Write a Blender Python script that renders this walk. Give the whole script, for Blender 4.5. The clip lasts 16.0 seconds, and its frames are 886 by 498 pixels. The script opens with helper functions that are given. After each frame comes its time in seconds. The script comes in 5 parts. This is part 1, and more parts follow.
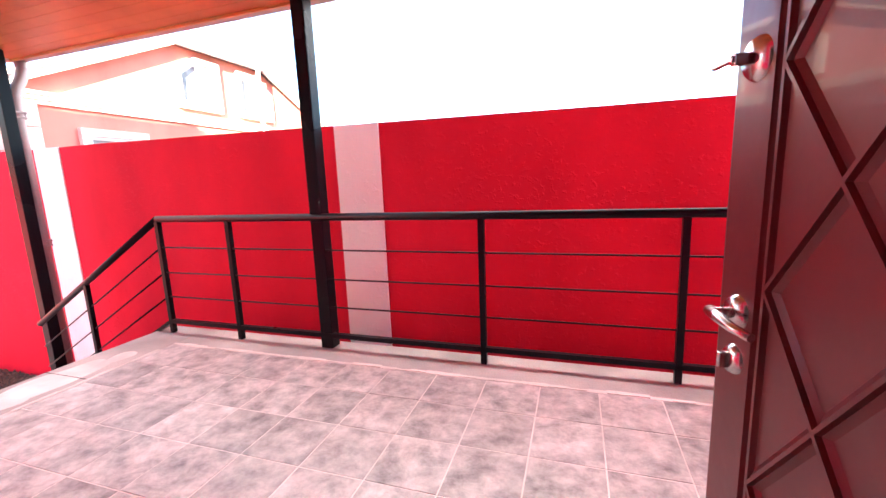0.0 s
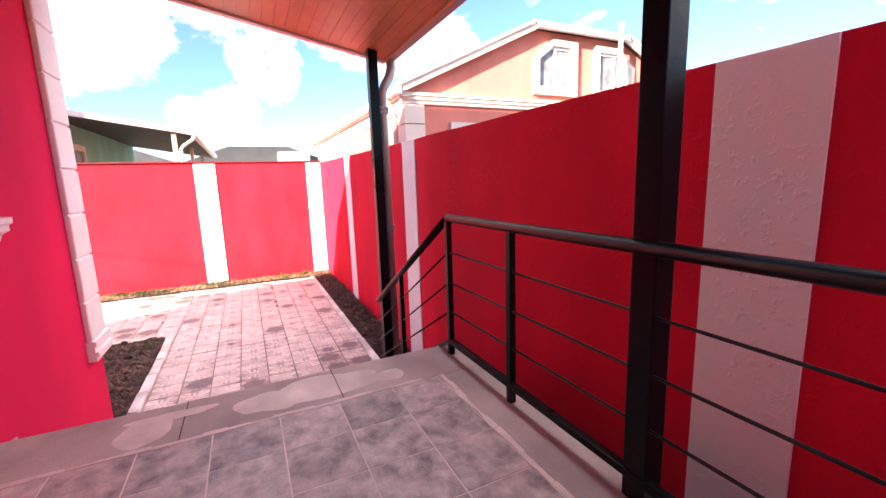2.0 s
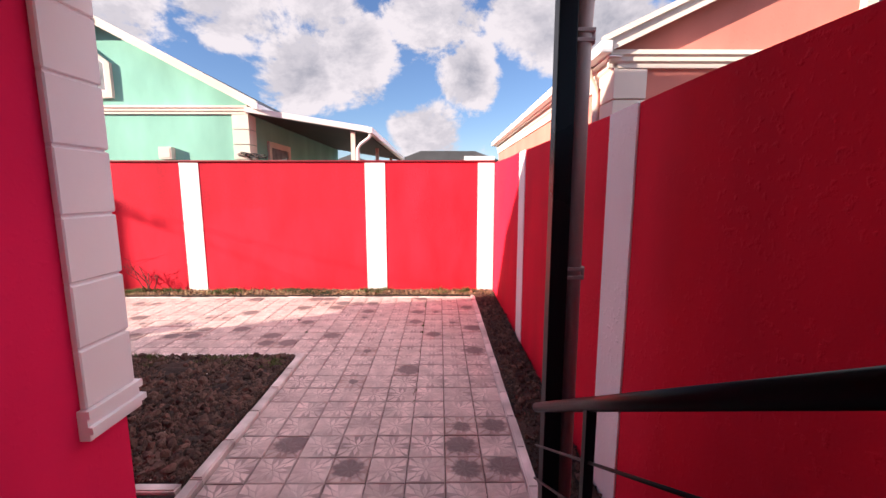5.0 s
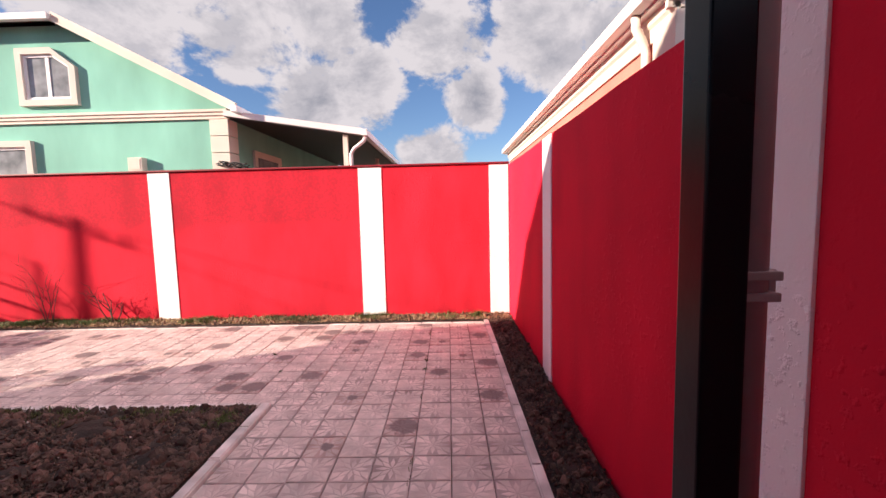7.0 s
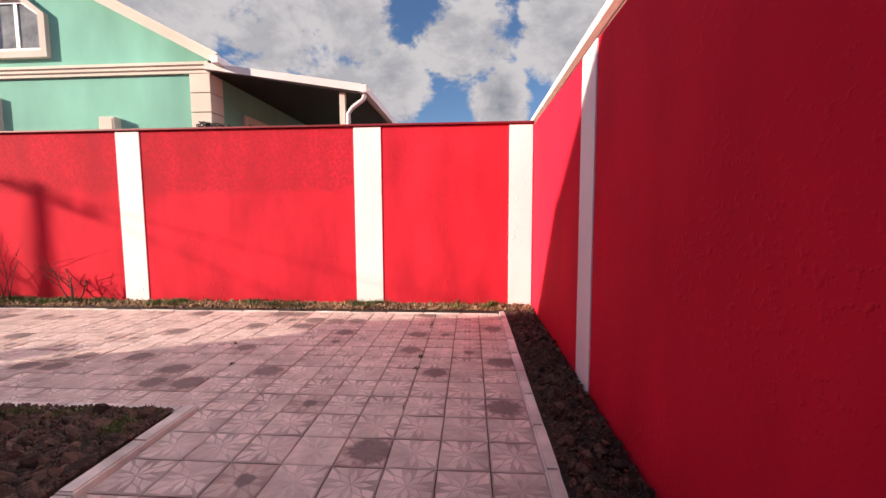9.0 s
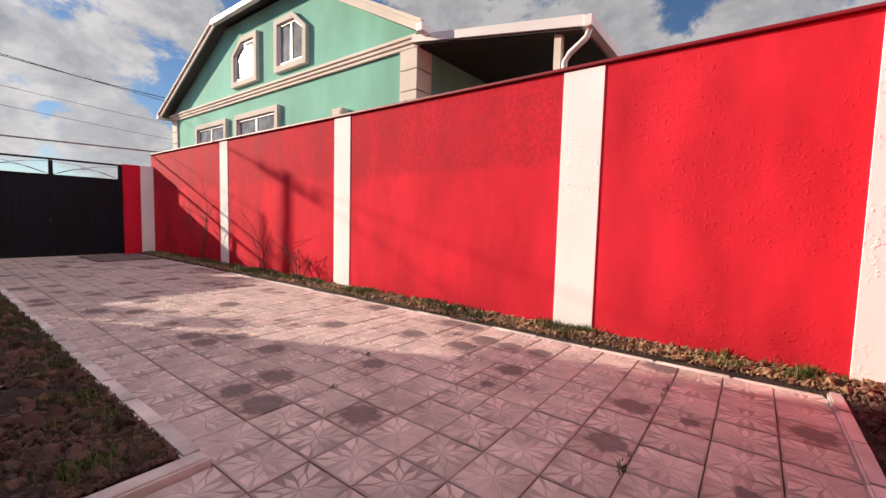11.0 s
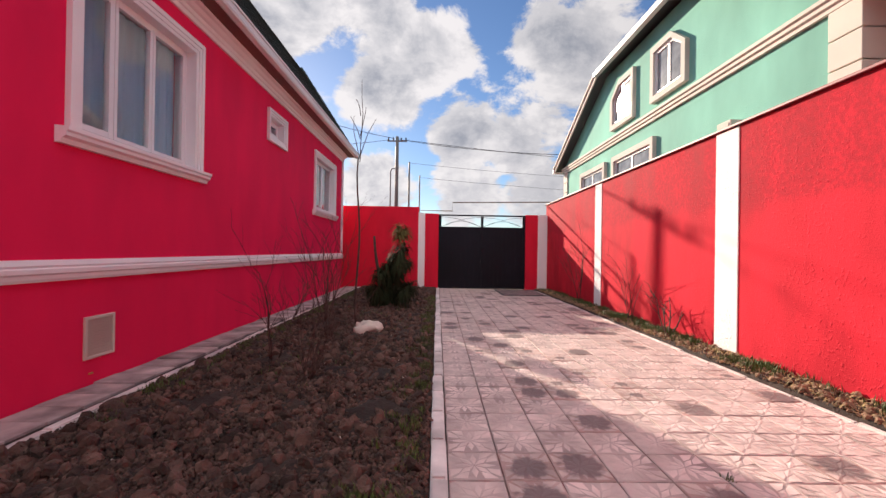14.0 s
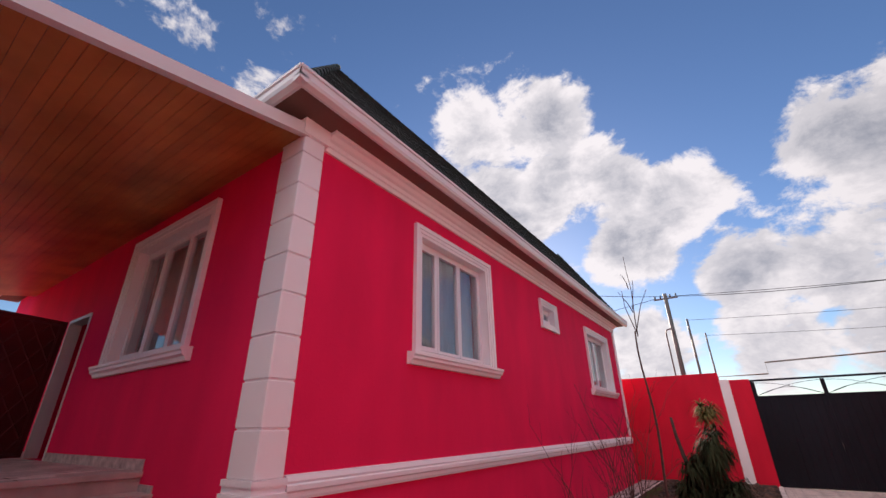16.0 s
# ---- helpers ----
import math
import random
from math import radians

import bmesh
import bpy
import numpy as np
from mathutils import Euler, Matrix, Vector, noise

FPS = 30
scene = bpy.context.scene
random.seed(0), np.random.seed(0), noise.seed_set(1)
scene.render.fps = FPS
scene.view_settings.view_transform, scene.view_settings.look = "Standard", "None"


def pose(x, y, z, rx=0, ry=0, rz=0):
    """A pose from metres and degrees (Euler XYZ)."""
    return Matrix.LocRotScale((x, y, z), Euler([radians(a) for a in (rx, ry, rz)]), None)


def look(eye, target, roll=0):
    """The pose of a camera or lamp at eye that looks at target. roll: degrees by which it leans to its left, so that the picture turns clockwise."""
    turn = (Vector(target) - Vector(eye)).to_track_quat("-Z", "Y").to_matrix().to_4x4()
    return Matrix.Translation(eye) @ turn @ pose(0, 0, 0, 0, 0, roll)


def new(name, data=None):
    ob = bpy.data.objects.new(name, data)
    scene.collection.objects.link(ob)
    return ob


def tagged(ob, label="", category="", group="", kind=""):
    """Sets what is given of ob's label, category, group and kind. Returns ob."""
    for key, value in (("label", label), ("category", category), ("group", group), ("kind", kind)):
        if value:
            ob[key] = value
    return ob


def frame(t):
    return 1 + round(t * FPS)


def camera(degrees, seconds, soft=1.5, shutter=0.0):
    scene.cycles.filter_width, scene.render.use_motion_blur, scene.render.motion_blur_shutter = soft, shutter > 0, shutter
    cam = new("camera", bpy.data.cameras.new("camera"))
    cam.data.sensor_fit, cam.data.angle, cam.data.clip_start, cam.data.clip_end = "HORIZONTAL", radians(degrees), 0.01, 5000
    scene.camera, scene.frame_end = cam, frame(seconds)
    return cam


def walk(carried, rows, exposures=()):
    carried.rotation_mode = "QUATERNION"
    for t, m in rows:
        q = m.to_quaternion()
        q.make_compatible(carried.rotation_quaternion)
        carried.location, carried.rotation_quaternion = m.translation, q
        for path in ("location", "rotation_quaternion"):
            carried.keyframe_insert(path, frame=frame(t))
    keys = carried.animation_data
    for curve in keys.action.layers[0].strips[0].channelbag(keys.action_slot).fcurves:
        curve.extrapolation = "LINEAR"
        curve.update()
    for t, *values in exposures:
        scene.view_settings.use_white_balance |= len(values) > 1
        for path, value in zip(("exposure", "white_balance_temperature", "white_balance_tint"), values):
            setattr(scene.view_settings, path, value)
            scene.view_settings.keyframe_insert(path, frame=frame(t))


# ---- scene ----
cam = camera(94.5, 16.0)
PATH = [
    (0, (0.338, 0.411, 2.434), (-0.278, 2.284, 2.102), -2.3),
    (0.5, (0.228, 0.818, 2.387), (-0.516, 2.64, 2.032), -1.5),
    (1, (0.046, 1.232, 2.43), (-1.028, 2.88, 2.068), -2.0),
    (1.5, (-0.195, 1.501, 2.454), (-1.715, 2.751, 2.099), -2.0),
    (2, (-0.485, 1.706, 2.46), (-2.266, 2.553, 2.131), -1.9),
    (2.5, (-0.814, 1.921, 2.442), (-2.733, 2.405, 2.15), -1.3),
    (3, (-1.132, 2.069, 2.465), (-3.096, 2.305, 2.17), -0.7),
    (3.5, (-1.509, 2.122, 2.463), (-3.486, 2.228, 2.175), -0.4),
    (4, (-1.863, 2.222, 2.442), (-3.842, 2.262, 2.155), 0.3),
    (4.2, (-1.994, 2.266, 2.433), (-3.973, 2.296, 2.148), 0.4),
    (6.3, (-3.565, 2.437, 2.374), (-5.55, 2.431, 2.129), -1.6),
    (6.5, (-3.663, 2.415, 2.315), (-5.652, 2.406, 2.099), -1.5),
    (7, (-3.978, 2.454, 2.135), (-5.97, 2.423, 1.956), -1.4),
    (7.5, (-4.266, 2.463, 1.98), (-6.259, 2.42, 1.824), -1.1),
    (8, (-4.581, 2.508, 1.762), (-6.575, 2.442, 1.615), -0.6),
    (8.2, (-4.697, 2.532, 1.727), (-6.69, 2.458, 1.578), -0.5),
    (10.3, (-6.747, 2.74, 1.298), (-8.648, 2.144, 1.132), 0.9),
    (10.5, (-6.988, 2.679, 1.264), (-8.84, 1.941, 1.109), 1.3),
    (11, (-7.492, 2.568, 1.302), (-9.079, 1.36, 1.157), 1.5),
    (11.5, (-7.887, 2.42, 1.319), (-9.001, 0.766, 1.161), 1.6),
    (12, (-8.115, 2.195, 1.296), (-8.742, 0.303, 1.125), 1.3),
    (12.5, (-8.244, 2.136, 1.305), (-8.53, 0.164, 1.134), 1.0),
    (13, (-8.323, 2.152, 1.315), (-8.448, 0.161, 1.166), 0.9),
    (13.5, (-8.333, 2.166, 1.328), (-8.405, 0.17, 1.232), 0.9),
    (14, (-8.326, 2.168, 1.35), (-8.352, 0.168, 1.36), 0.9),
    (14.5, (-8.323, 2.167, 1.439), (-8.266, 0.174, 1.595), 0.7),
    (15, (-8.32, 2.192, 1.468), (-8.066, 0.243, 1.839), -0.0),
    (15.5, (-8.238, 2.233, 1.521), (-7.6, 0.442, 2.142), -1.0),
    (16, (-8.173, 2.398, 1.551), (-7.131, 0.889, 2.349), -0.8),
]
EXPOSURES = [(0.0, 4.05, 6500, 10), (0.5, 3.78, 6500, 12), (1.0, 3.45, 6500, 14), (1.5, 3.05, 6500, 16), (2.0, 2.68, 6500, 18), (2.5, 2.3, 6500, 20), (3.0, 2.05, 6500, 21), (4.2, 1.72, 6500, 22), (6.3, 1.3, 6500, 20), (8.2, 1.2, 6500, 18), (10.3, 0.72, 6500, 13), (11.4, 0.76, 6500, 13), (12.5, 1.0, 6500, 14), (14.5, 1.03, 6500, 15), (15.5, 0.92, 6500, 17), (16.0, 1.05, 6500, 18)]
walk(cam, [(t, look(eye, target, roll)) for t, eye, target, roll in PATH], EXPOSURES)

# ---- light: low morning sun from the south-east under a broken sky ----
SUN = Vector((1.08, -2.4, 0.88)).normalized()
sun = new("sun", bpy.data.lights.new("sun", "SUN"))
sun.data.energy, sun.data.angle, sun.data.color = 4.8, radians(0.6), (1.0, 0.86, 0.67)
sun.matrix_world = look(SUN * 50, (0, 0, 0))

world = bpy.data.worlds.new("sky")
scene.world = world
world.use_nodes = True
wn, wl = world.node_tree.nodes, world.node_tree.links
wn.clear()
w_out, w_bg = wn.new("ShaderNodeOutputWorld"), wn.new("ShaderNodeBackground")
sky = wn.new("ShaderNodeTexSky")
sky.sky_type, sky.sun_disc = "NISHITA", False
sky.sun_elevation, sky.sun_rotation = math.asin(SUN.z), math.atan2(SUN.x, SUN.y)
sky.air_density, sky.dust_density, sky.ozone_density = 1.0, 0.15, 3.5
w_bg.inputs[1].default_value = 0.15


def sky_node(kind, **sockets):
    n = wn.new(kind)
    for key, value in sockets.items():
        n.inputs[key].default_value = value
    return n


def sky_math(kind, a, b):
    """One sum on sockets or numbers."""
    n = wn.new("ShaderNodeMath")
    n.operation = kind
    for k, x in enumerate((a, b)):
        if isinstance(x, (int, float)):
            n.inputs[k].default_value = x
        else:
            wl.new(x, n.inputs[k])
    return n.outputs[0]


def sky_range(x, lo, hi, to_lo=0.0, to_hi=1.0, smooth=False):
    n = wn.new("ShaderNodeMapRange")
    n.interpolation_type = "SMOOTHSTEP" if smooth else "LINEAR"
    for k, v in (("From Min", lo), ("From Max", hi), ("To Min", to_lo), ("To Max", to_hi)):
        n.inputs[k].default_value = v
    wl.new(x, n.inputs["Value"])
    return n.outputs[0]


def sky_dot(way):
    n = wn.new("ShaderNodeVectorMath")
    n.operation = "DOT_PRODUCT"
    wl.new(coord.outputs["Generated"], n.inputs[0])
    n.inputs[1].default_value = tuple(way)
    return n.outputs["Value"]


coord = wn.new("ShaderNodeTexCoord")


def billow(shift):
    """Cloud noise, drawn out a little along the horizon."""
    m = sky_node("ShaderNodeMapping", Location=shift, Scale=(1.0, 1.0, 1.5))
    wl.new(coord.outputs["Generated"], m.inputs["Vector"])
    n = sky_node("ShaderNodeTexNoise", Scale=5.2, Detail=10.0, Roughness=0.63, Distortion=0.2)
    wl.new(m.outputs[0], n.inputs["Vector"])
    return n.outputs["Fac"]


# heaps of cumulus by compass bearing, height and half-width in degrees
HEAPS = [(-128, 21, 9), (-116, 22, 8), (-106, 24, 6), (-108, 15, 6), (-101, 16, 6), (-91, 22, 6), (-86, 15, 4.5), (-92, 8, 5), (-76, 21, 7), (-68, 19, 8),
         (-168, 16, 7), (-161, 22, 6), (-166, 8, 6), (-146, 24, 6), (154, 32, 6), (162, 30, 6), (171, 30, 6), (173, 21, 6), (179, 26, 6), (-176, 17, 6),
         (-168, 14, 5), (-162, 27, 7), (172, 8, 6), (-176, 8, 6), (150, 38, 6), (163, 40, 6), (157, 26, 5)]
heap = None
for bearing, rise, wide in HEAPS:
    az, el = radians(bearing), radians(rise)
    one = sky_range(sky_dot((math.sin(az) * math.cos(el), math.cos(az) * math.cos(el), math.sin(el))), math.cos(radians(wide * 1.25)), 1.0)
    heap = one if heap is None else sky_math("MAXIMUM", heap, one)
# overhead and to the north an added, mostly unseen cloud deck gives fill light
fill_deck = sky_range(sky_dot((0.1, 0.5, 0.86)), 0.55, 0.80, 0.0, 1.0, True)
heap = sky_math("MAXIMUM", heap, sky_math("MULTIPLY", fill_deck, 0.8))
puff = billow((0.35, 0.15, 0.0))
lit_puff = billow((0.35 - 0.03 * SUN.x, 0.15 - 0.03 * SUN.y, -0.06))
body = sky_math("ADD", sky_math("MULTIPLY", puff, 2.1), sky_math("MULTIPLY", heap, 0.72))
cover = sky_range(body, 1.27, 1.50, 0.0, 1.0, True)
relief_light = sky_range(sky_math("SUBTRACT", puff, lit_puff), -0.07, 0.08, 0.0, 1.0)
depth_shade = sky_range(body, 1.45, 2.15, 1.0, 0.0, True)
bright = sky_math("ADD", sky_math("MULTIPLY", relief_light, 0.45), sky_math("MULTIPLY", depth_shade, 0.65))
near_sun = sky_range(sky_dot(SUN), 0.45, 0.98, 0.0, 0.45, True)
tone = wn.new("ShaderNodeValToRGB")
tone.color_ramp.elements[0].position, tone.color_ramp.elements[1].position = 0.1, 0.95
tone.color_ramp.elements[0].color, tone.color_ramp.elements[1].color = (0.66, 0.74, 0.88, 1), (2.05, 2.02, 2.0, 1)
wl.new(bright, tone.inputs["Fac"])
deep = sky_node("ShaderNodeHueSaturation", Hue=0.503, Saturation=1.06, Value=0.42)
wl.new(sky.outputs["Color"], deep.inputs["Color"])
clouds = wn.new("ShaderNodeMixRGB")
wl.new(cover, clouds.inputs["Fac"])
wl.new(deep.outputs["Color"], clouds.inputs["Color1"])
# gain on cloud brightness: tripled in the fill deck, raised near the sun
cloud_gain = sky_node("ShaderNodeVectorMath")
cloud_gain.operation = "SCALE"
wl.new(tone.outputs["Color"], cloud_gain.inputs[0])
wl.new(sky_math("ADD", sky_math("MULTIPLY", fill_deck, 2.0), sky_math("ADD", near_sun, 1.0)), cloud_gain.inputs["Scale"])
wl.new(cloud_gain.outputs[0], clouds.inputs["Color2"])
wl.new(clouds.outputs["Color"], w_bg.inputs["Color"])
wl.new(w_bg.outputs[0], w_out.inputs["Surface"])


# ---- materials ----
def material(name, colour, rough=0.7, metal=0.0, vary=0.12, scale=6.0, bump=0.15, grain=120.0, each=0.0, coat=0.0, spread=0.0, tint=None, gloss=0.5):
    """A surface with broad stains, fine grain and relief; each: how far separate pieces differ."""
    m = bpy.data.materials.new(name)
    m.use_nodes = True
    n, l = m.node_tree.nodes, m.node_tree.links
    b = n["Principled BSDF"]
    b.inputs["Roughness"].default_value, b.inputs["Metallic"].default_value = rough, metal
    b.inputs["Coat Weight"].default_value = coat
    b.inputs["Specular IOR Level"].default_value = gloss
    where = n.new("ShaderNodeTexCoord")
    stain, fine = n.new("ShaderNodeTexNoise"), n.new("ShaderNodeTexNoise")
    spot = where.outputs["Object"]
    if each:
        own, shift = n.new("ShaderNodeObjectInfo"), n.new("ShaderNodeVectorMath")
        shift.operation = "MULTIPLY_ADD"
        shift.inputs[1].default_value = (9.0, 9.0, 9.0)
        l.new(own.outputs["Random"], shift.inputs[0])
        l.new(spot, shift.inputs[2])
        spot = shift.outputs[0]
    for tex, k, d in ((stain, scale, 6.0), (fine, grain, 3.0)):
        tex.inputs["Scale"].default_value, tex.inputs["Detail"].default_value = k / 10, d
        l.new(spot, tex.inputs["Vector"])
    dark = n.new("ShaderNodeMixRGB")
    dark.inputs["Color1"].default_value = (*[c * (1 - vary * 1.6) for c in colour], 1)
    dark.inputs["Color2"].default_value = (*[min(1, c * (1 + vary)) for c in (tint or colour)], 1)
    ramp = n.new("ShaderNodeMapRange")
    ramp.inputs["From Min"].default_value, ramp.inputs["From Max"].default_value = 0.3, 0.7
    l.new(stain.outputs["Fac"], ramp.inputs["Value"])
    l.new(ramp.outputs[0], dark.inputs["Fac"])
    last = dark.outputs["Color"]
    if each:
        info = n.new("ShaderNodeObjectInfo")
        island = n.new("ShaderNodeNewGeometry")
        both = n.new("ShaderNodeMath")
        both.operation = "ADD"
        l.new(info.outputs["Random"], both.inputs[0])
        l.new(island.outputs["Random Per Island"], both.inputs[1])
        frac = n.new("ShaderNodeMath")
        frac.operation = "FRACT"
        l.new(both.outputs[0], frac.inputs[0])
        val = n.new("ShaderNodeMapRange")
        val.inputs["To Min"].default_value, val.inputs["To Max"].default_value = 1 - each, 1 + each * 0.5
        l.new(frac.outputs[0], val.inputs["Value"])
        hsv = n.new("ShaderNodeHueSaturation")
        l.new(val.outputs[0], hsv.inputs["Value"])
        l.new(last, hsv.inputs["Color"])
        last = hsv.outputs["Color"]
    l.new(last, b.inputs["Base Color"])
    if spread:
        rr = n.new("ShaderNodeMapRange")
        rr.inputs["To Min"].default_value, rr.inputs["To Max"].default_value = max(0, rough - spread), min(1, rough + spread)
        l.new(stain.outputs["Fac"], rr.inputs["Value"])
        l.new(rr.outputs[0], b.inputs["Roughness"])
    if bump:
        bp = n.new("ShaderNodeBump")
        bp.inputs["Strength"].default_value, bp.inputs["Distance"].default_value = bump, 0.02
        l.new(fine.outputs["Fac"], bp.inputs["Height"])
        l.new(bp.outputs[0], b.inputs["Normal"])
    return m


def plaster(name, colour, lumps=0.5, vary=0.1, blotch=16.0, rough=0.1):
    """Painted rendered masonry: trowel lumps with smooth fields between them, and faint streaks."""
    m = material(name, colour, 0.75, vary=vary, scale=blotch, bump=0, spread=0.1, gloss=0.05)
    n, l = m.node_tree.nodes, m.node_tree.links
    b = n["Principled BSDF"]
    where = n.new("ShaderNodeTexCoord")
    run = n.new("ShaderNodeMapping")
    run.inputs["Scale"].default_value = (1.0, 1.0, 0.4)
    l.new(where.outputs["Object"], run.inputs["Vector"])
    for tex in [x for x in n if x.bl_idname == "ShaderNodeTexNoise"]:
        l.new(run.outputs[0], tex.inputs["Vector"])
    lump, patch, fine = (n.new("ShaderNodeTexNoise") for _ in range(3))
    for tex, k, d in ((lump, 26.0, 4.0), (patch, 1.1, 3.0), (fine, 75.0, 4.0)):
        tex.inputs["Scale"].default_value, tex.inputs["Detail"].default_value = k, d
        l.new(where.outputs["Object"], tex.inputs["Vector"])
    peak = n.new("ShaderNodeMapRange")
    peak.inputs["From Min"].default_value, peak.inputs["From Max"].default_value = 0.56, 0.74
    l.new(lump.outputs["Fac"], peak.inputs["Value"])
    field = n.new("ShaderNodeMapRange")
    field.inputs["From Min"].default_value, field.inputs["From Max"].default_value = 0.42, 0.62
    l.new(patch.outputs["Fac"], field.inputs["Value"])
    mul = n.new("ShaderNodeMath")
    mul.operation = "MULTIPLY"
    l.new(peak.outputs[0], mul.inputs[0])
    l.new(field.outputs[0], mul.inputs[1])
    add = n.new("ShaderNodeMath")
    add.operation = "MULTIPLY_ADD"
    add.inputs[1].default_value = rough
    l.new(fine.outputs["Fac"], add.inputs[0])
    l.new(mul.outputs[0], add.inputs[2])
    bp = n.new("ShaderNodeBump")
    bp.inputs["Strength"].default_value, bp.inputs["Distance"].default_value = lumps, 0.015
    l.new(add.outputs[0], bp.inputs["Height"])
    l.new(bp.outputs[0], b.inputs["Normal"])
    return m


RED = plaster("red_render", (0.66, 0.020, 0.048), 0.42, 0.10)
RED_OLD = plaster("weathered_red_render", (0.60, 0.026, 0.045), 0.45, 0.16, 20.0, 0.4)
RED_SMOOTH = plaster("red_house_paint", (0.80, 0.022, 0.10), 0.14, 0.07)


def weathered(m):
    """Rough, darker old render on the upper part of the wall, ending at a ragged day joint."""
    n, l = m.node_tree.nodes, m.node_tree.links
    b = n["Principled BSDF"]
    before = b.inputs["Base Color"].links[0].from_socket
    where, split = n.new("ShaderNodeTexCoord"), n.new("ShaderNodeSeparateXYZ")
    l.new(where.outputs["Object"], split.inputs[0])
    rag, fleck = n.new("ShaderNodeTexNoise"), n.new("ShaderNodeTexNoise")
    for tex, k, d in ((rag, 1.6, 6.0), (fleck, 22.0, 5.0)):
        tex.inputs["Scale"].default_value, tex.inputs["Detail"].default_value = k, d
        l.new(where.outputs["Object"], tex.inputs["Vector"])

    def span(x, lo, hi):
        r = n.new("ShaderNodeMapRange")
        r.inputs["From Min"].default_value, r.inputs["From Max"].default_value = lo, hi
        l.new(x, r.inputs["Value"])
        return r.outputs[0]

    def times(a, c):
        r = n.new("ShaderNodeMath")
        r.operation = "MULTIPLY"
        l.new(a, r.inputs[0])
        l.new(c, r.inputs[1])
        return r.outputs[0]

    height = n.new("ShaderNodeMath")
    height.operation = "MULTIPLY_ADD"
    height.inputs[1].default_value = 0.55
    l.new(rag.outputs["Fac"], height.inputs[0])
    l.new(split.outputs["Z"], height.inputs[2])
    upper = times(span(height.outputs[0], 2.20, 2.34), span(split.outputs["Y"], 0.9, 0.7))
    dirt = times(upper, span(fleck.outputs["Fac"], 0.25, 0.62))
    mix = n.new("ShaderNodeMixRGB")
    mix.inputs["Color2"].default_value = (0.30, 0.022, 0.034, 1)
    scale = n.new("ShaderNodeMath")
    scale.operation = "MULTIPLY"
    scale.inputs[1].default_value = 0.6
    l.new(dirt, scale.inputs[0])
    l.new(scale.outputs[0], mix.inputs["Fac"])
    l.new(before, mix.inputs["Color1"])
    l.new(mix.outputs["Color"], b.inputs["Base Color"])


weathered(RED_OLD)
WHITE = plaster("white_render", (0.86, 0.83, 0.84), 0.55, 0.05)
TRIM = material("white_moulding", (0.86, 0.83, 0.84), 0.55, vary=0.03, bump=0.04)
MAROON_CAP = material("maroon_coping", (0.20, 0.006, 0.016), 0.5, vary=0.1, bump=0.05)
BLACK = material("black_gloss_paint", (0.006, 0.007, 0.010), 0.30, vary=0.25, bump=0.05, spread=0.12, gloss=0.13)
PIPE = material("grey_downpipe", (0.30, 0.225, 0.23), 0.4, vary=0.1, bump=0.03)
GUTTER = material("white_gutter", (0.72, 0.68, 0.68), 0.35, vary=0.06, bump=0.02)
PINE = material("varnished_pine", (0.45, 0.175, 0.045), 0.35, vary=0.2, scale=14, bump=0.05, each=0.10, tint=(0.50, 0.21, 0.058))
SOFFIT = material("brown_soffit", (0.16, 0.07, 0.05), 0.6, vary=0.1)
PORCH_TILE = material("porch_tile", (0.27, 0.222, 0.215), 0.45, vary=0.22, scale=75, bump=0.12, grain=600, each=0.16, spread=0.25, tint=(0.62, 0.53, 0.51))
for tex in [x for x in PORCH_TILE.node_tree.nodes if x.bl_idname == "ShaderNodeTexNoise"][:1]:
    tex.inputs["Detail"].default_value, tex.inputs["Roughness"].default_value, tex.inputs["Distortion"].default_value = 10.0, 0.66, 0.15
SCREED = material("cement_screed", (0.47, 0.385, 0.36), 0.75, vary=0.2, scale=22, bump=0.2, grain=700)
DRY = material("dried_lime_wash", (0.80, 0.69, 0.65), 0.8, vary=0.16, scale=40, bump=0.1)
GROUT = material("pale_grout", (0.80, 0.68, 0.64), 0.85, vary=0.15, scale=40)
PAVER = material("pink_concrete_paver", (0.44, 0.335, 0.32), 0.72, vary=0.22, scale=30, bump=0.25, grain=900, each=0.10, tint=(0.54, 0.42, 0.395))
PAVER_DARK = material("grey_concrete_paver", (0.20, 0.145, 0.15), 0.72, vary=0.45, scale=90, bump=0.25, grain=900, each=0.25)
PETAL = material("paver_flower", (0.65, 0.515, 0.485), 0.72, vary=0.2, scale=40, bump=0.2, grain=900, each=0.08)


